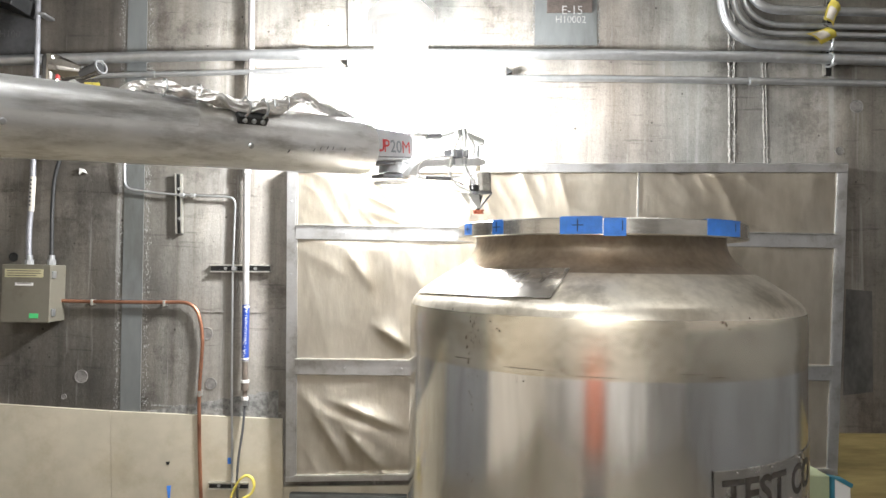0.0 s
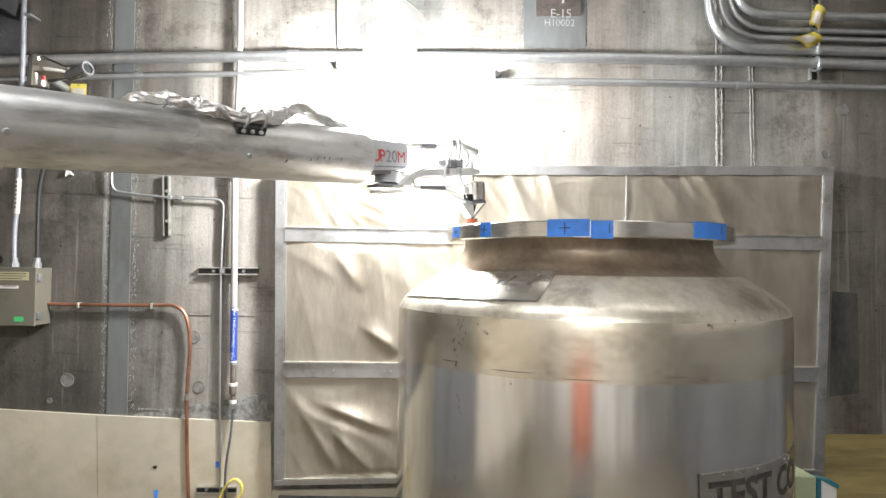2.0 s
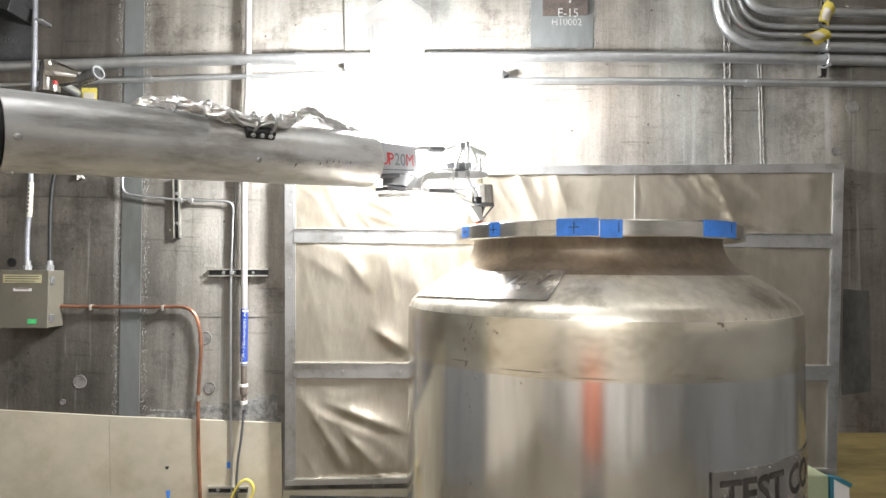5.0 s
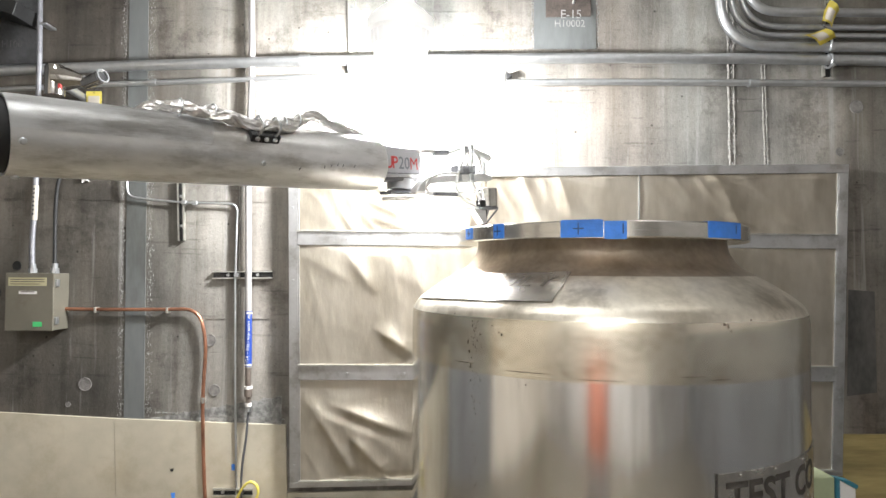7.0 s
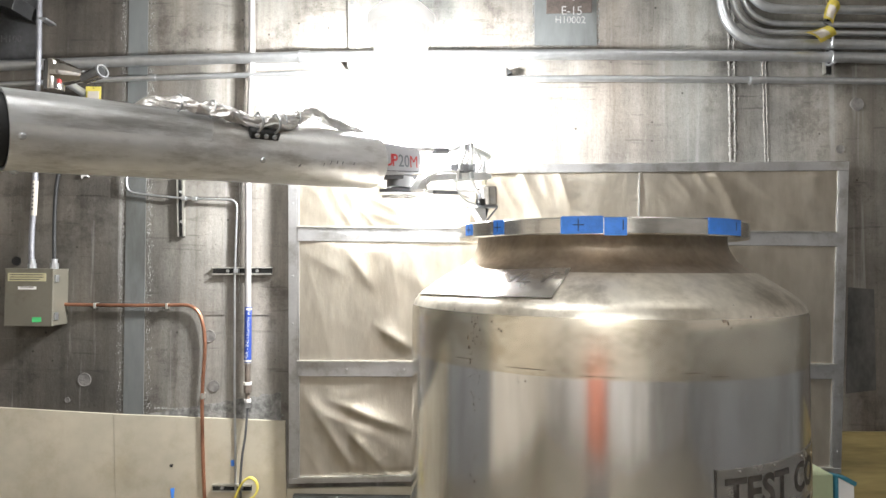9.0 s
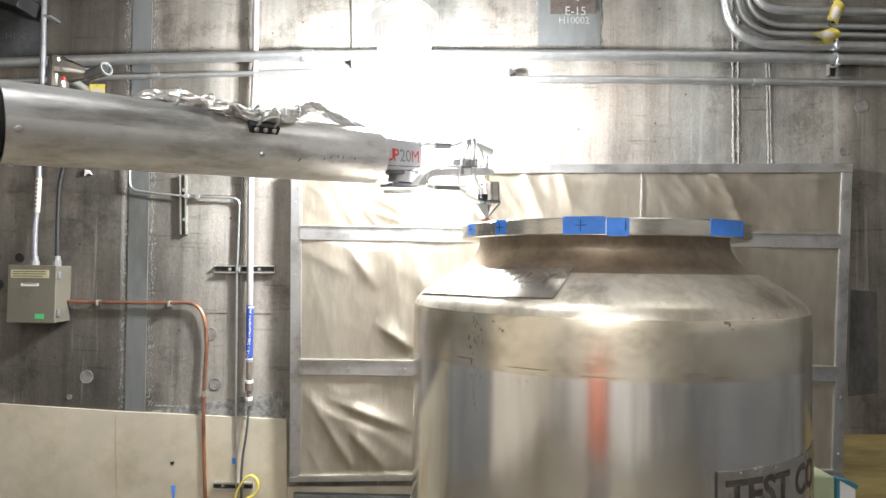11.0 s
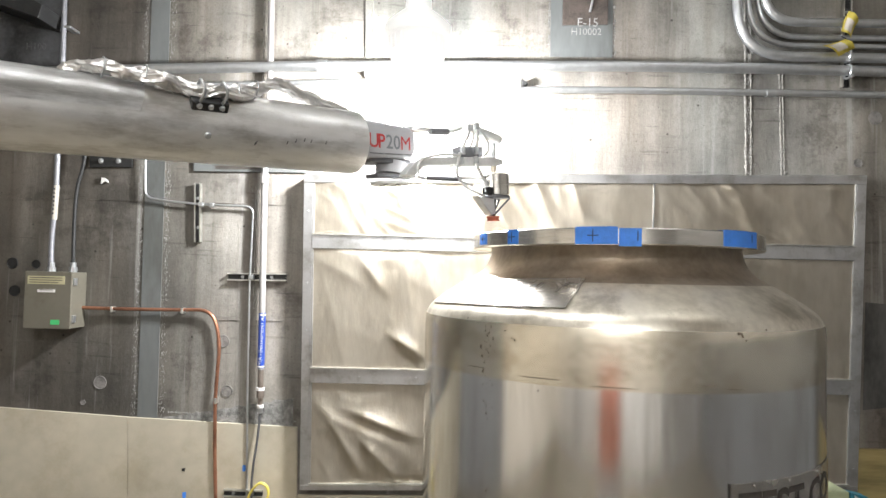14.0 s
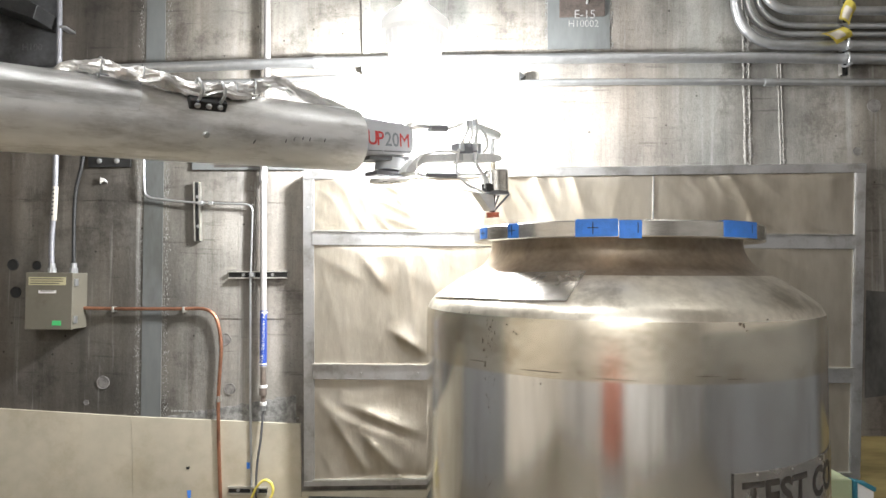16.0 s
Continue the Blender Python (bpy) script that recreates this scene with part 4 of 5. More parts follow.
strut((-1.369, 2.449), (-1.358, 2.142), "short upright zinc channel strut holding the thin tube", 0.034)
strut((-1.194, 1.965), (-0.888, 1.968), "short level zinc channel strut holding two pipes", 0.04)
strut((-1.170, 0.864), (-0.971, 0.864), "short level zinc channel strut low on the wall", 0.036, WALL - 0.0195)
strut((1.999, 3.641), (1.986, 3.009), "upright zinc channel strut carrying the conduits", 0.045)
strut((-0.495, 3.615), (-0.483, 3.130), "upright zinc channel strut beside the lamp", 0.042, WALL, STRUT)
for p, r in (((1.969, 3.159), 0.03), ((1.972, 3.078), 0.032), ((1.964, 3.331), 0.028)):
    c = thing("conduit_clamp", "small galvanised clamp holding a conduit to the strut", "clamp", None, "conduit clamps")
    part("band", sweep([(p[0] + 0.002 * math.sin(k), 3.217 + r * 1.1 * math.cos(k * 0.33), p[1] + r * 1.05 * math.sin(k * 0.33)) for k in range(20)], 0.006, 8), GALV, c, smooth=True)
    part("bolt", cyl((p[0], 3.175, p[1] - r), (p[0], 3.2, p[1] - r), 0.009, 6), GALV, c)
for p in ((-2.058, 3.247), (-2.057, 2.636)):
    c = thing("conduit_clamp", "small galvanised clamp on the upright conduit", "clamp", None, "conduit clamps")
    part("body", box(p[0] - 0.018, p[0] + 0.02, 3.184, WALL, p[1] - 0.006, p[1] + 0.006, 0.003), GALV, c)
t = thing("conduit_clamp", "small galvanised clamp on the wall below the strut", "clamp")
part("body", box(-0.502, -0.469, 3.2, WALL, 3.015, 3.063, 0.004), GALV, t)

# white air pipe with its label and couplings
air = thing("air_pipe", "white painted upright air pipe with a blue label", "pipe")
yp = 3.23
part("pipe", sweep([on_wall((-1.008, 3.590), yp), on_wall((-0.998, 3.019), yp), on_wall((-1.010, 2.499), yp), on_wall((-1.000, 1.783), yp), on_wall((-0.996, 1.494), yp)], 0.0165), PIPE_WHITE, air, smooth=True)
part("collar", cyl(on_wall((-1.010, 2.505), yp), on_wall((-1.010, 2.449), yp), 0.0215), PIPE_WHITE, air, smooth=True)
lab = part("label", cyl(on_wall((-0.999, 1.783), yp), on_wall((-0.997, 1.503), yp), 0.0178), mat("blue_label", (0.022, 0.06, 0.3), 0.45, vary=0.08), air, "blue pipe label with white letters", True)
lx, lz = (-0.984, 1.517)
part("lettering", lettering("IGA - INSTRUMENT AIR", 0.026, lambda co: Vector((lx + 0.003 - co.y - 0.0085 + co.x * 0.018, yp - 0.0182 + abs(co.y - 0.009) * 0.25, lz + co.x * 0.98))), WHITE, lab, "white letters")
for p, q in (((-0.998, 1.777), (-0.998, 1.769)), ((-0.997, 1.514), (-0.997, 1.506))):
    part("label_end", cyl(on_wall(p, yp), on_wall(q, yp), 0.0181), WHITE, air, smooth=True)
for p, q, r, m in (((-0.997, 1.500), (-0.995, 1.402), 0.0145, FITTING), ((-0.995, 1.402), (-0.995, 1.388), 0.021, WHITE), ((-0.995, 1.388), (-0.995, 1.350), 0.02, FITTING),
                   ((-0.995, 1.350), (-0.994, 1.316), 0.012, FITTING), ((-0.994, 1.316), (-0.993, 1.299), 0.017, WHITE), ((-0.993, 1.299), (-0.994, 1.273), 0.014, GALV)):
    part("coupling", cyl(on_wall(p, yp), on_wall(q, yp), r), m, air, smooth=True)
run("grey_hose", spline([on_wall((-0.994, 1.273), yp), on_wall((-1.000, 1.140), 3.22), on_wall((-1.014, 1.024), 3.215), on_wall((-1.019, 0.909), 3.21), on_wall((-1.016, 0.822), 3.21), on_wall((-0.999, 0.480), 3.2)]), 0.0058, HOSEDARK, "thin dark grey hose hanging from the air pipe", "hose")
run("steel_tube", [(-1.654, 2.753), (-1.639, 2.369), (-1.505, 2.351), (-1.357, 2.339), (-1.068, 2.332), (-1.075, 1.927), (-1.067, 1.351), (-1.035, 0.222)], 0.0058, GALV, "thin bent stainless instrument tube on the wall", "tube", 0.045, y=3.246)
for p in ((-1.344, 2.338), (-1.288, 2.336), (-1.067, 1.965)):
    tagged(ob_of("tube_clamp", box(p[0] - 0.013, p[0] + 0.013, 3.235, 3.262, p[1] - 0.011, p[1] + 0.011, 0.004), GALV), "small zinc clamp on the thin tube", "clamp", "tube clamps")
cop = run("copper_tube", [(-1.973, 1.789), (-1.783, 1.786), (-1.488, 1.787), (-1.261, 1.792), (-1.218, 1.633), (-1.233, 1.330), (-1.225, 1.060), (-1.178, 0.217)], 0.0088, COPPER, "bent copper tube running from the junction box down the wall", "tube", 0.09, y=3.245)
for p in ((-1.787, 1.783), (-1.419, 1.783), (-1.229, 1.326)):
    tagged(ob_of("tube_clamp", join(box(p[0] - 0.006, p[0] + 0.006, 3.231, WALL, p[1] - 0.015, p[1] + 0.015, 0.003)), STRUT), "small zinc clamp on the copper tube", "clamp", "tube clamps")


def junction_box():
    t = thing("junction_box", "tan grey enamelled electrical junction box on the wall", "electrical box")
    a, b = (-2.181, 1.973), (-1.941, 1.685)
    part("body", box(a[0] + 0.002, b[0] - 0.002, 3.146, WALL, b[1] + 0.002, a[1] - 0.002, 0.004), BOXPAINT, t)
    cov = part("cover", box(a[0], b[0], 3.136, 3.146, b[1], a[1], 0.003), BOXPAINT, t, "tan grey cover")
    for p, q, m, n in (((-2.165, 1.950), (-1.975, 1.909), CREAM, "label"), ((-2.113, 1.883), (-2.023, 1.868), WHITE, "small_label"), ((-2.040, 1.731), (-1.995, 1.707), GREEN, "sticker")):
        lab = part(n, box(p[0], q[0], 3.1345, 3.1357, q[1], p[1]), m, cov)
        if n != "sticker":
            for k in range(3 if n == "label" else 1):
                z = p[1] - (p[1] - q[1]) * (0.22 + 0.28 * k)
                part("text_bar", box(p[0] + 0.01, q[0] - 0.012 - 0.02 * (k == 2), 3.1335, 3.1344, z - 0.0018, z + 0.0018), ETCH, lab)
    for z in (a[1] - 0.05, b[1] + 0.05):
        part("clasp", box(b[0] - 0.004, b[0] + 0.008, 3.15, 3.175, z - 0.018, z + 0.018, 0.002), GALV, t)
    x, z = (-1.970, 1.789)
    part("gland", cyl((x - 0.02, 3.2, z), (x + 0.025, 3.2, z), 0.016, 10), GALV, t)
    for p in ((-2.087, 1.984), (-1.975, 1.986)):
        part("gland", join(cyl((p[0], 3.2, p[1] - 0.015), (p[0], 3.2, p[1] + 0.012), 0.02, 8), cyl((p[0], 3.2, p[1] + 0.012), (p[0], 3.2, p[1] + 0.035), 0.014, 12)), GALV, t)


junction_box()


def tag_on(points, label):
    t = thing("yellow_tag", label, "tag")
    c = Vector((sum(p[0] for p in points) / 4, sum(p[1] for p in points) / 4))
    bm = bmesh.new()
    rows = []
    n = 8
    for j in range(n + 1):
        row = []
        for i in range(n + 1):
            u, v = i / n, j / n
            p = Vector(points[0]).lerp(Vector(points[1]), u).lerp(Vector(points[3]).lerp(Vector(points[2]), u), v)
            row.append(bm.verts.new((p.x, 3.155 - 0.02 * math.sin(3.1 * u) + 0.012 * math.sin(4 * v), p.y)))
        rows.append(row)
    for j in range(n):
        for i in range(n):
            bm.faces.new((rows[j][i], rows[j][i + 1], rows[j + 1][i + 1], rows[j + 1][i]))
    q = bm.copy()
    q.faces.ensure_lookup_table()
    keep = {j * n + i for j in range(2, n - 1) for i in range(1, n - 2)}
    bmesh.ops.delete(q, geom=[f for k, f in enumerate(q.faces) if k not in keep], context="FACES")
    bmesh.ops.translate(q, verts=q.verts[:], vec=(0, -0.002, 0))
    bmesh.ops.solidify(bm, geom=bm.faces[:], thickness=0.001)
    part("card", bm, YELLOW, t, smooth=True)
    part("paper", q, PAPER, t, "white paper panel", True)
    part("tie", cyl((points[0][0], 3.15, points[0][1]), (points[0][0] + 0.01, 3.2, points[0][1] + 0.03), 0.003, 6), BLACK, t)


tag_on([(1.942, 3.368), (1.989, 3.316), (1.944, 3.218), (1.897, 3.258)], "curled yellow and white tag hanging from the conduits")
tag_on([(1.922, 3.224), (1.969, 3.178), (1.883, 3.131), (1.807, 3.185)], "curled yellow and white tag hanging from the conduits")

# ---- surveillance camera on the wall ----
cc = thing("wall_camera", "brushed metal surveillance camera on a wall bracket", "camera")
part("hood", lathe([(0, 0), (0.043, 0), (0.0445, 0.004), (0.0445, 0.135), (0.038, 0.146), (0, 0.148)], 40, Matrix.Translation((-1.858, 2.975, 2.817))), POLISHED, cc, "brushed metal camera hood", True)
h0, h1 = (-1.850, 2.905), (-1.722, 2.893)
part("casing", lathe([(0, 0), (0.06, 0), (0.052, 0.05), (0.034, 0.1), (0.026, 0.128), (0, 0.128)], 32, Matrix.Translation((h0[0], 2.985, h0[1])) @ Vector((h1[0] - h0[0], 0, h1[1] - h0[1])).to_track_quat("Z", "Y").to_matrix().to_4x4()), POLISHED, cc, "rounded brushed metal casing", smooth=True)
a, b = (-1.720, 2.880), (-1.622, 2.903)
part("neck_joint", cyl((-1.735, 2.985, 2.888), (-1.712, 2.985, 2.884), 0.018, 16), DARK, cc, smooth=True)
part("housing", cyl((a[0], 2.985, a[1]), (b[0], 2.95, b[1]), 0.027, 24, 0.031), POLISHED, cc, "shiny metal barrel", smooth=True)
part("lens_ring", lathe([(0.026, 0), (0.0325, 0), (0.0325, 0.012), (0.026, 0.012), (0.026, 0)], 24, Matrix.Translation((b[0], 2.95, b[1])) @ (Vector((b[0] - a[0], -0.04, b[1] - a[1]))).to_track_quat("Z", "Y").to_matrix().to_4x4()), GALV, cc, smooth=True)
part("lens", cyl((b[0], 2.95, b[1]), (b[0] + 0.004, 2.9488, b[1] + 0.001), 0.022, 20), BLACK, cc)
part("label", prism([(-1.826, 2.878), (-1.814, 2.878), (-1.813, 2.846), (-1.825, 2.846)], 2.944, 2.957), REDPAINT, cc, "small red label")
part("wall_arm", cyl((-1.855, 3.04, 2.888), (-1.855, WALL, 2.888 - 0.02), 0.02), GALV, cc)
cp, cq = (-1.831, 2.900), (-1.752, 2.815)
tg = thing("yellow_tag", "yellow and white tag hanging from the thin conduit", "tag")
part("card", box(cp[0], cq[0], 3.19, 3.1915, cq[1], cp[1], 0.0005), YELLOW, tg)
part("tie", sweep(spline([(cp[0] + 0.04, 3.19, cp[1] - 0.01), (cp[0] + 0.042, 3.2, cp[1] + 0.015), (cp[0] + 0.045, 3.215, cp[1] + 0.012)]), 0.0025, 6), BLACK, tg)
part("paper", box(cp[0] + 0.012, cq[0] - 0.01, 3.187, 3.1895, cq[1], cp[1] - 0.025), PAPER, tg)

# ---- low things ----
strap = [(-1.052, 0.770), (-1.032, 0.848), (-0.999, 0.910), (-0.963, 0.936), (-0.932, 0.920), (-0.922, 0.883), (-0.941, 0.844), (-0.991, 0.815), (-1.030, 0.756)]
tagged(ob_of("yellow_strap", join(*[sweep(spline([(q[0], 3.195 - 0.003 * k - w, q[1]) for k, q in enumerate(strap)] + [(strap[-1][0], 3.17 - w, 0.3)]), 0.0058, 8) for w in (0, 0.009)]), YELLOW, True), "looped yellow plastic strap hanging from the strut", "strap")
tagged(ob_of("storage_bin", box(1.62, 1.831, 2.99, 3.165, 0, 1.035, 0.006), PALEGREEN), "pale green plastic bin standing by the wall", "bin")
t = thing("folded_board", "white board with a dark teal edge leaning by the wall", "board")
part("board", prism([(1.850, 1.022), (1.924, 0.982), (1.945, 0.0), (1.850, 0.0)], 2.985, 3.02, 0.002), WHITE, t)
part("edge", prism([(1.833, 1.034), (1.849, 1.030), (1.849, 0.0), (1.833, 0.0)], 2.98, 3.03, 0.002), TEAL, t, "dark teal edge")
part("top_edge", prism([(1.8495, 1.030), (1.900, 1.020), (1.934, 1.002), (1.933, 0.990), (1.925, 0.983), (1.8495, 1.0235)], 2.98, 3.03, 0.001), TEAL, t, "dark teal top edge")
# Unseen orange body, added only to give the vessel its orange streak.
t = thing("orange_reflection_drum", "unseen orange and grey drum, added for the vessel's orange reflection", "drum", pose(-0.215, -0.9, 0))
part("post", lathe([(0, 1.4), (0.24, 1.4), (0.275, 1.36), (0.285, 0.9), (0.288, 0.82), (0, 0.82)], 32), ORANGE, t, smooth=True)
part("lower_post", lathe([(0, 0.82), (0.28, 0.82), (0.3, 0.1), (0, 0.1)], 32), ROOMWALL, t, "grey lower post", True)
part("base", lathe([(0, 0.1), (0.3, 0.1), (0.34, 0.06), (0.35, 0), (0, 0)], 28), BLACK, t, smooth=True)

# ---- robot arm ----
ARM = thing("robot_arm", "grey robot arm in an aluminium sleeve with a scanning tool", "robot arm")
RS = 0.086
LEFT = -1.012
ALONG = Matrix(((0, 0, 1, 0), (0, 1, 0, 0), (-1, 0, -0.0135, -0.017), (0, 0, 0, 1)))


def skin(x, deg, off=0.0):
    """A point on the sleeve: along it, and round it from the top towards the room."""
    a = radians(deg)
    return Vector((x, -(RS + off) * math.sin(a), (RS + off) * math.cos(a) - 0.017 - 0.0135 * x))


def on_sleeve(p):
    """The point of the sleeve's near side at that place along it and height."""
    d = p[1] + 0.017 + 0.0135 * p[0]
    return Vector((p[0], -math.sqrt(max(1e-5, RS * RS - d * d)), p[1]))


def robot_arm():
    part("sleeve", lathe([(RS - 0.004, LEFT), (RS, LEFT), (RS, -0.3), (RS, -0.028), (RS - 0.002, -0.018), (RS - 0.005, -0.018), (RS - 0.005, LEFT), (RS - 0.004, LEFT)], 64, ALONG), TUBE, ARM, "rolled aluminium sleeve", True)
    part("boot", lathe([(0, -1.5), (RS - 0.004, -1.5), (RS - 0.004, LEFT - 0.012), (RS - 0.009, LEFT), (RS - 0.009, -0.2), (0, -0.2)], 40, ALONG), BLACK, ARM, "black inner boot", True)
    # overlapping cover sheet on the upper side
    bm = bmesh.new()
    rows = []
    for i in range(25):
        x = LEFT + i * ((-0.575 - LEFT) / 24)
        rows.append([bm.verts.new(skin(min(x, -0.575 - 0.02 * (abs(j - 10) / 10) ** 3 * (i == 24)), -70 + 158 * j / 20, 0.0014)) for j in range(21)])
    for a, b in zip(rows, rows[1:]):
        for j in range(20):
            bm.faces.new((a[j], a[j + 1], b[j + 1], b[j]))
    bmesh.ops.solidify(bm, geom=bm.faces[:], thickness=0.0008)
    part("cover_sheet", bm, COVER, ARM, "overlapping aluminium cover sheet", True)
    for p in ((-0.991, -0.027), (-0.992, -0.091), (-0.451, -0.045)):
        o = on_sleeve(p)
        part("bolt", lathe([(0, 0.005), (0.005, 0.0045), (0.0075, 0.002), (0.008, -0.002)], 12, Matrix.Translation(o) @ Vector((0, o.y, o.z + 0.015)).to_track_quat("Z", "Y").to_matrix().to_4x4()), GALV, ARM)
    for k, p in enumerate(((-0.338, -0.053), (-0.335, -0.050), (-0.257, -0.045), (-0.235, -0.040), (-0.212, -0.037), (-0.193, -0.038), (-0.151, -0.038))):
        o = on_sleeve(p)
        part("pen_mark", cyl(o + Vector((-0.002, 0, -0.005)), o + Vector((0.002, 0, 0.004)), 0.0011, 6), INK, ARM)
    # clamp block and foil-wrapped hoses
    bx, bz = (-0.446, 0.031)
    o = Vector((bx, -0.078, bz - 0.01))
    blk = part("clamp_block", box(-0.042, 0.042, -0.013, 0.013, -0.008, 0.017, 0.004), BLACK, ARM, "black plastic clamp block")
    blk.matrix_local = Matrix.Translation(o) @ pose(0, 0, 0, 42, 0, 0)
    for x in (-0.03, 0.0, 0.03):
        part("bolt", lathe([(0, 0.006), (0.005, 0.005), (0.007, 0)], 10, pose(x * 0.85, -0.013, 0.006, 90)), GALV, blk)
    for x in (-0.024, 0.026):
        part("clip", sweep([(x + 0.002 * math.sin(3 * a), 0.006 + 0.024 * math.cos(a), 0.034 + 0.024 * math.sin(a)) for a in [k * math.pi / 10 for k in range(21)]], 0.0035, 8), GALV, blk)
    top = [((-0.726, 0.087), 0.03), ((-0.694, 0.091), 0.0), ((-0.655, 0.085), -0.05), ((-0.605, 0.076), -0.06), ((-0.576, 0.079), -0.06), ((-0.545, 0.071), -0.07), ((-0.508, 0.064), -0.07), ((-0.465, 0.056), -0.075),
           ((-0.422, 0.059), -0.07), ((-0.374, 0.066), -0.06), ((-0.323, 0.081), -0.05), ((-0.272, 0.104), -0.03), ((-0.237, 0.111), -0.02), ((-0.192, 0.098), -0.01), ((-0.134, 0.086), 0.0), ((-0.074, 0.080), 0.01), ((-0.011, 0.073), 0.02)]
    top = [Vector((p[0], y, p[1])) for p, y in top]
    part("foil_hose", sweep(dense(spline(top, 10), 0.006), 0.0142, 18, 0.6, 3), CRINKLE, ARM, "hose bundle wrapped in crinkled foil")
    part("foil_hose", sweep(dense(spline([p + Vector((0.004, -0.008 + 0.008 * math.sin(k * 1.7), -0.006 + 0.006 * math.sin(k * 2.3))) for k, p in enumerate(top[2:-5])], 10), 0.006), 0.0115, 16, 0.7, 9), CRINKLE, ARM, "hose bundle wrapped in crinkled foil")
    for x in (-0.66, -0.58, -0.36, -0.325):
        i = min(range(len(top)), key=lambda k: abs(top[k].x - x))
        part("cable_tie", sweep([top[i] + Vector((0.003 * math.sin(a), 0.021 * math.cos(a), 0.021 * math.sin(a))) for a in [k * math.pi / 9 for k in range(19)]], 0.002, 6), GALV, ARM)
    # wrist
    f = -0.035
    p0, p1, p2, p3 = (0.000, 0.046), (0.163, 0.038), (0.162, -0.052), (-0.007, -0.061)
    wr = part("wrist", join(prism([(-0.2, p0[1]), p0, p1, (p1[0] + 0.012, p1[1] - 0.02), (p2[0] + 0.012, p2[1] + 0.02), p2, p3, (-0.2, p3[1])], f, f + 0.115, 0.008)), GREY, ARM, "grey painted robot wrist with red and grey letters", False)
    x, z = (0.009, -0.030)
    x1, z1 = (0.156, -0.032)
    tilt = (z1 - z) / (x1 - x)
    h = 0.041 / 0.7

    def put(co):
        return Vector((x + co.x, f - 0.0012, z + co.y + tilt * co.x))

    width = (x1 - x)
    s = width / 3.15
    for text, sx, m in (("U", 0.0, REDPAINT), ("P", 0.66, REDPAINT), ("20", 1.26, GREYLETTER), ("M", 2.32, REDPAINT)):
        bm = lettering(text, s * 1.15, lambda co: put(Vector((co.x * 0.95 + sx * s, co.y * 1.05, 0))), bold=0.0 if text == "M" else s * 0.014, fine=False)
        part("lettering", bm, m, wr)
    part("wrist_seam", prism([(0.013, -0.046), (0.160, -0.043), (0.160, -0.047), (0.013, -0.049)], f - 0.001, f + 0.01), DARKGREY, wr)
    for q in ((0.071, 0.037), (0.132, 0.036), (0.060, -0.049), (0.127, -0.048)):
        part("bolt", lathe([(0, 0.003), (0.003, 0.002), (0.004, 0)], 8, pose(q[0], f, q[1], 90)), GALV, wr)
    g = -0.01
    part("wrist_plate", prism([(0.024, -0.057), (0.167, -0.055), (0.166, -0.068), (0.023, -0.070)], -0.02, 0.055, 0.002), DARKGREY, ARM)
    c0, c1 = (0.125, -0.061), (0.120, -0.097)
    part("wrist_hub", cyl((c0[0], 0.02, c0[1]), (c1[0], 0.02, c1[1]), 0.046, 28), GREY, ARM, smooth=True)
    d0, d1 = (0.116, -0.120), (0.116, -0.128)
    part("flange_disc", cyl((d0[0], 0.02, d0[1]), (d1[0], 0.02, d1[1]), 0.058, 32), TOOLGREY, ARM, "thin round drilled disc", True)
    # Dark caps stand in for the shade inside the drilled holes.
    for k in range(4):
        part("disc_hole", cyl((d1[0] + 0.026 * math.cos(k * 1.57 + 0.5), 0.02 + 0.026 * math.sin(k * 1.57 + 0.5), d1[1] + 0.0005), (d1[0] + 0.026 * math.cos(k * 1.57 + 0.5), 0.02 + 0.026 * math.sin(k * 1.57 + 0.5), d1[1] - 0.0008), 0.008, 12), DARK, ARM)
    part("tool_plate", prism([(0.045, -0.100), (0.185, -0.100), (0.185, -0.110), (0.046, -0.111)], -0.02, 0.04, 0.0015), DARKGREY, ARM)


robot_arm()


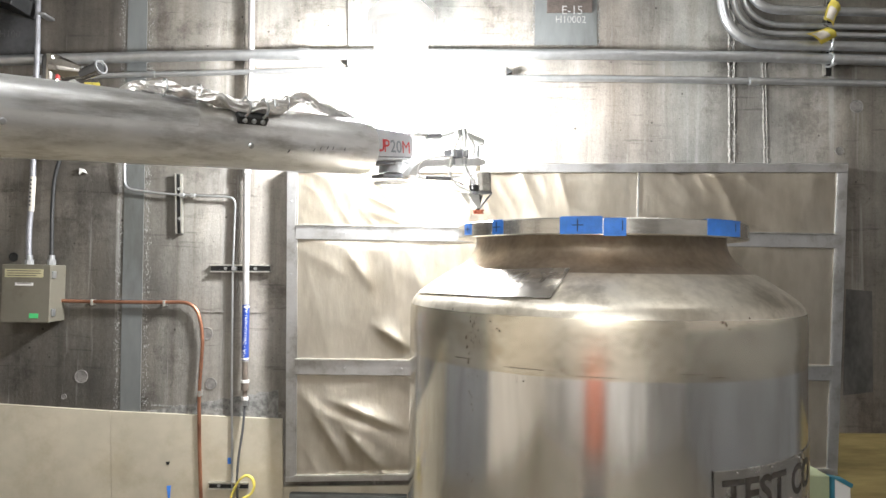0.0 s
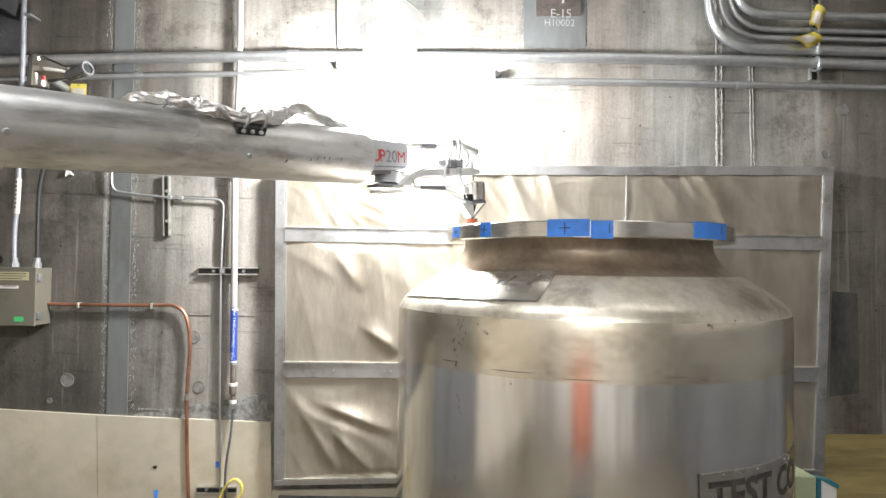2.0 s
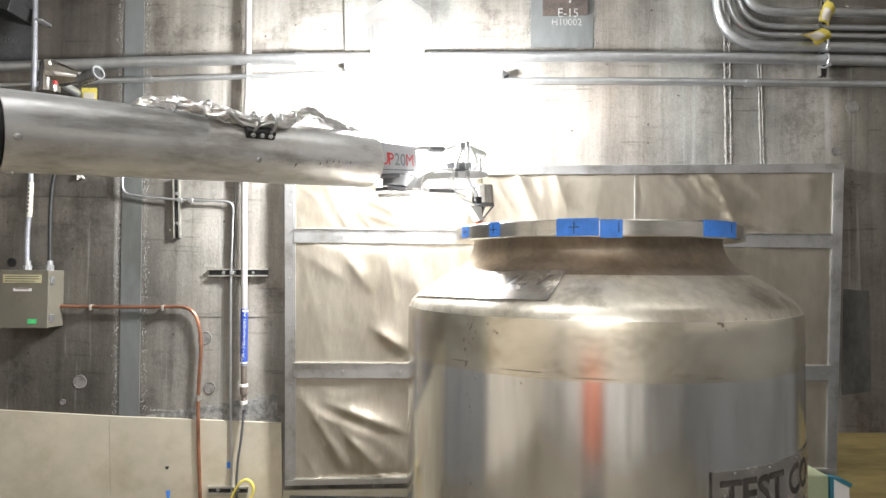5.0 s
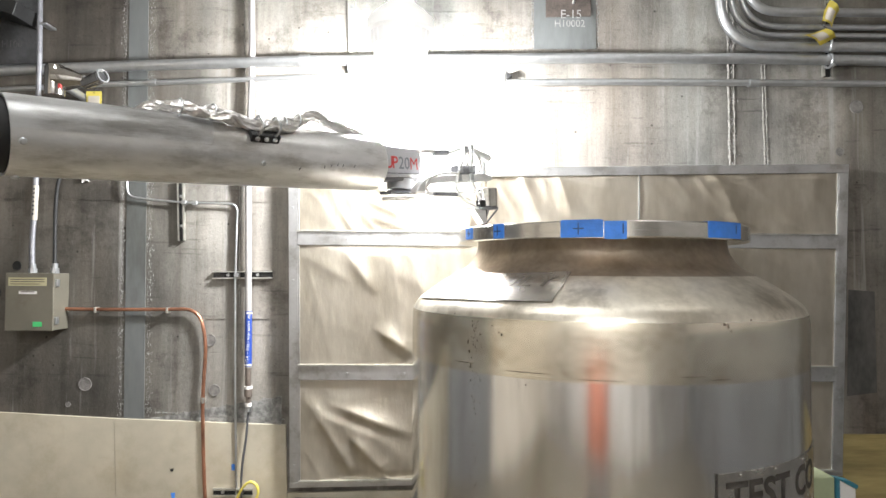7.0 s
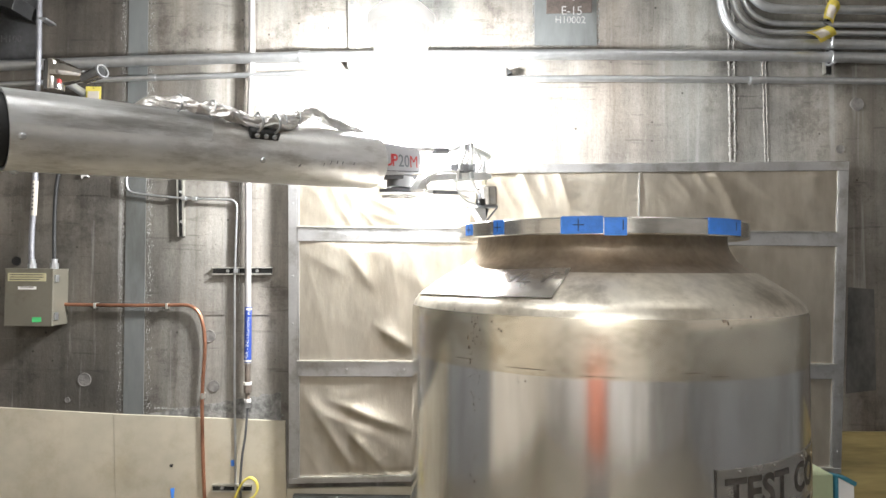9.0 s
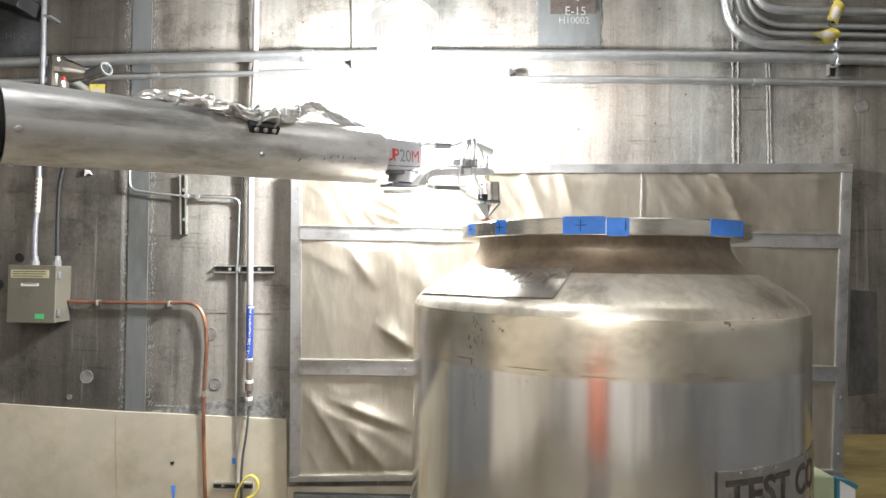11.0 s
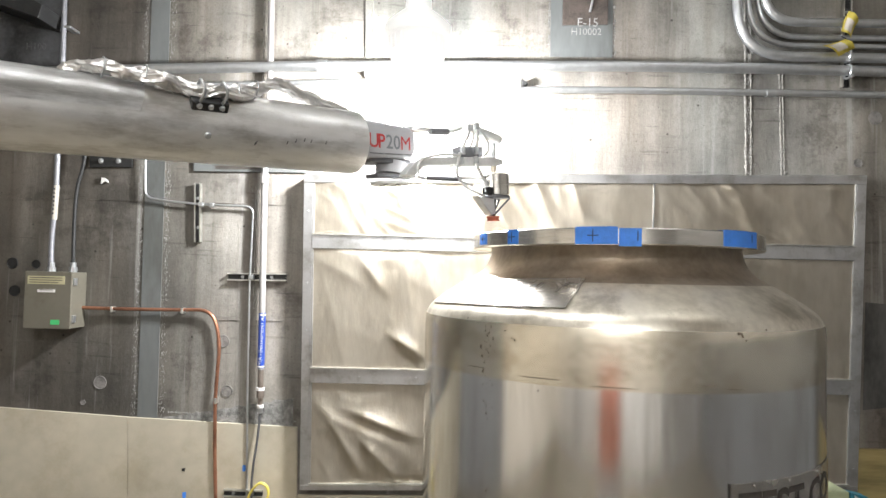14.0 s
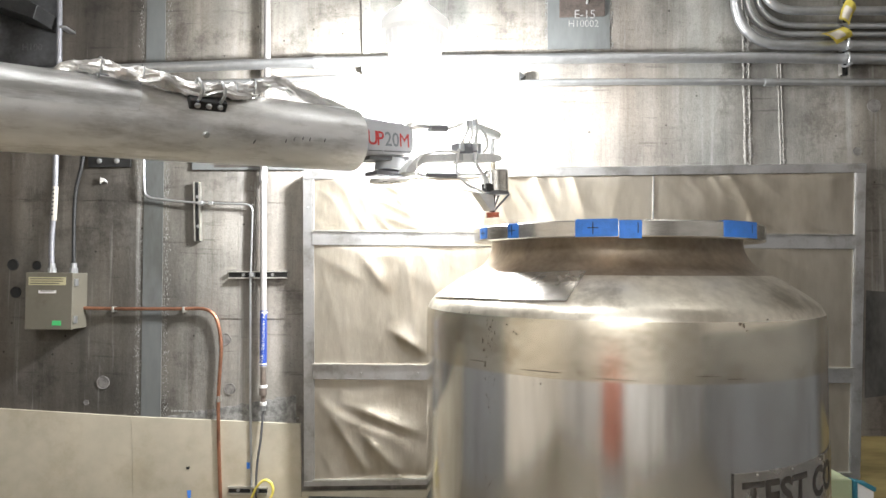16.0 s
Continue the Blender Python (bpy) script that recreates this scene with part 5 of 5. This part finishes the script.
def tool():
    o = -0.07

    def v(p, y=o):
        return (p[0], y, p[1])

    part("tool_beam", prism([(0.096, -0.111), (0.109, -0.094), (0.138, -0.070), (0.162, -0.056), (0.293, -0.047), (0.291, -0.072), (0.171, -0.081), (0.147, -0.095), (0.133, -0.112)], o - 0.015, o + 0.02, 0.003), TOOLGREY, ARM, "grey hooked tool beam")
    part("tool_beam", prism([(0.108, -0.109), (0.413, -0.102), (0.412, -0.110), (0.108, -0.116)], o, o + 0.02, 0.001), TOOLGREY, ARM)
    part("crossbar", prism([(0.282, -0.049), (0.442, -0.038), (0.489, -0.045), (0.491, -0.059), (0.465, -0.066), (0.280, -0.078)], o - 0.012, o + 0.016, 0.003), TOOLGREY, ARM)
    part("valve_block", prism([(0.312, -0.013), (0.410, -0.007), (0.408, -0.042), (0.310, -0.046)], o - 0.005, o + 0.03, 0.003), DARKGREY, ARM, "dark valve block")
    part("grip", cyl(v((0.218, 0.028), -0.05), v((0.287, 0.032), -0.05), 0.0105, 14), DARKGREY, ARM, "dark rubber hose grip", True)
    part("foil_hose", sweep(dense(spline([v((0.155, 0.040), -0.01), v((0.169, 0.031), -0.04), v((0.203, 0.031), -0.05), v((0.238, 0.032), -0.05)]), 0.004), 0.0085, 12, 0.5, 5), CRINKLE, ARM, smooth=True)
    part("hose", sweep(dense(spline([v((0.287, 0.032), -0.05), v((0.316, 0.040)), v((0.339, 0.050))]), 0.004), 0.006, 10), TOOLGREY, ARM, smooth=True)
    part("grip", cyl(v((0.164, -0.118), -0.1), v((0.274, -0.119), -0.1), 0.0065, 12), DARKGREY, ARM, smooth=True)
    part("actuator", cyl(v((0.374, 0.046)), v((0.487, 0.021)), 0.0135, 18), TOOLGREY, ARM, "small slanted cylinder", True)
    part("actuator_cap", cyl(v((0.485, 0.022)), v((0.491, 0.021)), 0.011, 14), DARK, ARM)
    for a, b, r, m in (((0.464, 0.008), (0.461, -0.009), 0.0055, GALV), ((0.461, -0.009), (0.460, -0.017), 0.004, GALV), ((0.460, -0.017), (0.459, -0.042), 0.0065, GALV), ((0.459, -0.066), (0.457, -0.087), 0.0085, BRASS)):
        part("fitting", cyl(v(a), v(b), r, 12), m, ARM, smooth=True)
    for pts, r in ((((0.346, 0.054), (0.338, 0.026), (0.318, -0.008), (0.305, -0.028)), 0.0045), (((0.372, 0.058), (0.373, 0.018), (0.367, -0.014)), 0.0055),
                   (((0.351, 0.045), (0.357, 0.014), (0.341, -0.015)), 0.004), (((0.383, 0.043), (0.414, 0.011), (0.418, -0.019), (0.399, -0.040)), 0.0045),
                   (((0.299, -0.035), (0.292, -0.064), (0.284, -0.099), (0.305, -0.126), (0.332, -0.145), (0.361, -0.153), (0.393, -0.165)), 0.0042),
                   (((0.363, -0.042), (0.369, -0.075), (0.386, -0.101), (0.402, -0.125), (0.403, -0.151)), 0.0055),
                   (((0.143, -0.110), (0.137, -0.088), (0.159, -0.063), (0.205, -0.050), (0.251, -0.044), (0.293, -0.045)), 0.0035),
                   (((0.136, -0.114), (0.158, -0.119), (0.179, -0.117)), 0.0045), (((0.274, -0.119), (0.316, -0.126), (0.350, -0.137)), 0.003)):
        part("hose", sweep(spline([v(p, o - 0.02) for p in pts], 8), r, 8), TOOLGREY if r > 0.0041 else WHITE, ARM, smooth=True)
    part("wire", sweep([v((0.165, -0.141), o - 0.02), v((0.366, -0.165), o - 0.02)], 0.0012, 6), GALV, ARM)
    for p in ((0.311, -0.030), (0.367, -0.026), (0.345, 0.044), (0.372, 0.050), (0.303, -0.060), (0.365, -0.055)):
        part("nut", cyl((p[0], o - 0.02, p[1] + 0.01), (p[0], o - 0.02, p[1] - 0.01), 0.0085, 6), GALV, ARM)
    c = (0.468, -0.091)
    e = (0.465, -0.157)
    part("canister", lathe([(0, c[1]), (0.038, c[1]), (0.041, c[1] - 0.003), (0.041, e[1]), (0.036, e[1] - 0.003), (0, e[1] - 0.003)], 32, Matrix.Translation((c[0], o, 0))), FLANGE, ARM, "bright metal canister", True)
    part("canister_bracket", box(e[0] - 0.045, e[0] + 0.033, o - 0.03, o + 0.03, e[1] - 0.013, e[1] - 0.003, 0.003), DARKGREY, ARM)
    part("side_block", prism([(0.398, -0.137), (0.423, -0.136), (0.421, -0.161), (0.400, -0.161)], o - 0.03, o - 0.005, 0.002), DARK, ARM)
    part("nozzle", prism([(0.372, -0.163), (0.442, -0.171), (0.445, -0.220), (0.426, -0.222)], o - 0.016, o + 0.016, 0.003), TUBE, ARM, "tapered sheet nozzle")
    part("spine", prism([(0.439, -0.165), (0.458, -0.165), (0.451, -0.224), (0.439, -0.224)], o - 0.008, o + 0.008), DARK, ARM)
    part("strut", cyl(v((0.516, -0.167), o - 0.01), v((0.448, -0.224), o - 0.002), 0.0035, 8), DARKGREY, ARM)
    part("strut", cyl(v((0.500, -0.167), o + 0.02), v((0.448, -0.224), o + 0.002), 0.0035, 8), DARKGREY, ARM)
    q0, q1 = (0.448, -0.226), (0.447, -0.241)
    part("pad", lathe([(0, q0[1]), (0.0205, q0[1]), (0.0205, q0[1] - 0.005), (0.0185, q0[1] - 0.006), (0.0185, q1[1] + 0.004), (0.0205, q1[1] + 0.003), (0.0205, q1[1]), (0, q1[1])], 28, Matrix.Translation((q0[0], o, 0))), PADRED, ARM, "small red round pad", True)


tool()


def motions():
    walk(ARM, [
    (0, pose(-0.2490, 2.0110, 2.3871, 0.121, -5.080, 45.889)),
    (0.5, pose(-0.2258, 2.0336, 2.3722, 0.096, -4.867, 45.950)),
    (1, pose(-0.2263, 2.0399, 2.3719, 0.017, -4.756, 45.902)),
    (1.5, pose(-0.2262, 2.0435, 2.3717, 0.141, -4.687, 45.883)),
    (2, pose(-0.2266, 2.0473, 2.3708, -0.099, -4.622, 45.678)),
    (2.5, pose(-0.2264, 2.0455, 2.3697, -0.081, -4.638, 45.843)),
    (3, pose(-0.2258, 2.0427, 2.3689, 0.071, -4.621, 45.855)),
    (3.5, pose(-0.2261, 2.0416, 2.3667, -0.014, -4.571, 45.844)),
    (4, pose(-0.2267, 2.0367, 2.3643, -0.097, -4.502, 46.055)),
    (6.5, pose(-0.2249, 2.0310, 2.3567, -0.114, -4.265, 46.159)),
    (7, pose(-0.2251, 2.0300, 2.3556, -0.147, -4.211, 46.158)),
    (7.5, pose(-0.2251, 2.0296, 2.3547, -0.262, -4.273, 46.055)),
    (8, pose(-0.2248, 2.0289, 2.3532, -0.105, -4.115, 45.982)),
    (8.5, pose(-0.2235, 2.0287, 2.3514, -0.220, -4.145, 46.015)),
    (9, pose(-0.2258, 2.0321, 2.3500, 0.025, -3.967, 46.037)),
    (11.5, pose(-0.2309, 1.9987, 2.3717, 0.133, -4.621, 45.506)),
    (12, pose(-0.2518, 1.9316, 2.4120, 0.397, -5.388, 43.390)),
    (12.5, pose(-0.2702, 1.8431, 2.4167, 0.431, -5.221, 41.119)),
    (13, pose(-0.2809, 1.7730, 2.3972, 0.321, -4.671, 41.168)),
    (13.5, pose(-0.2880, 1.7411, 2.3773, -0.054, -4.436, 41.174)),
    (14, pose(-0.2886, 1.7454, 2.3781, -0.014, -4.297, 41.066)),
    (14.5, pose(-0.2855, 1.7289, 2.3742, 0.098, -4.228, 41.482)),
    (15, pose(-0.2884, 1.7424, 2.3765, -0.080, -4.071, 41.110)),
    (15.5, pose(-0.2891, 1.7467, 2.3754, 0.095, -4.063, 40.723)),
    (16, pose(-0.2880, 1.7451, 2.3737, 0.002, -3.958, 41.080)),
    ])


motions()
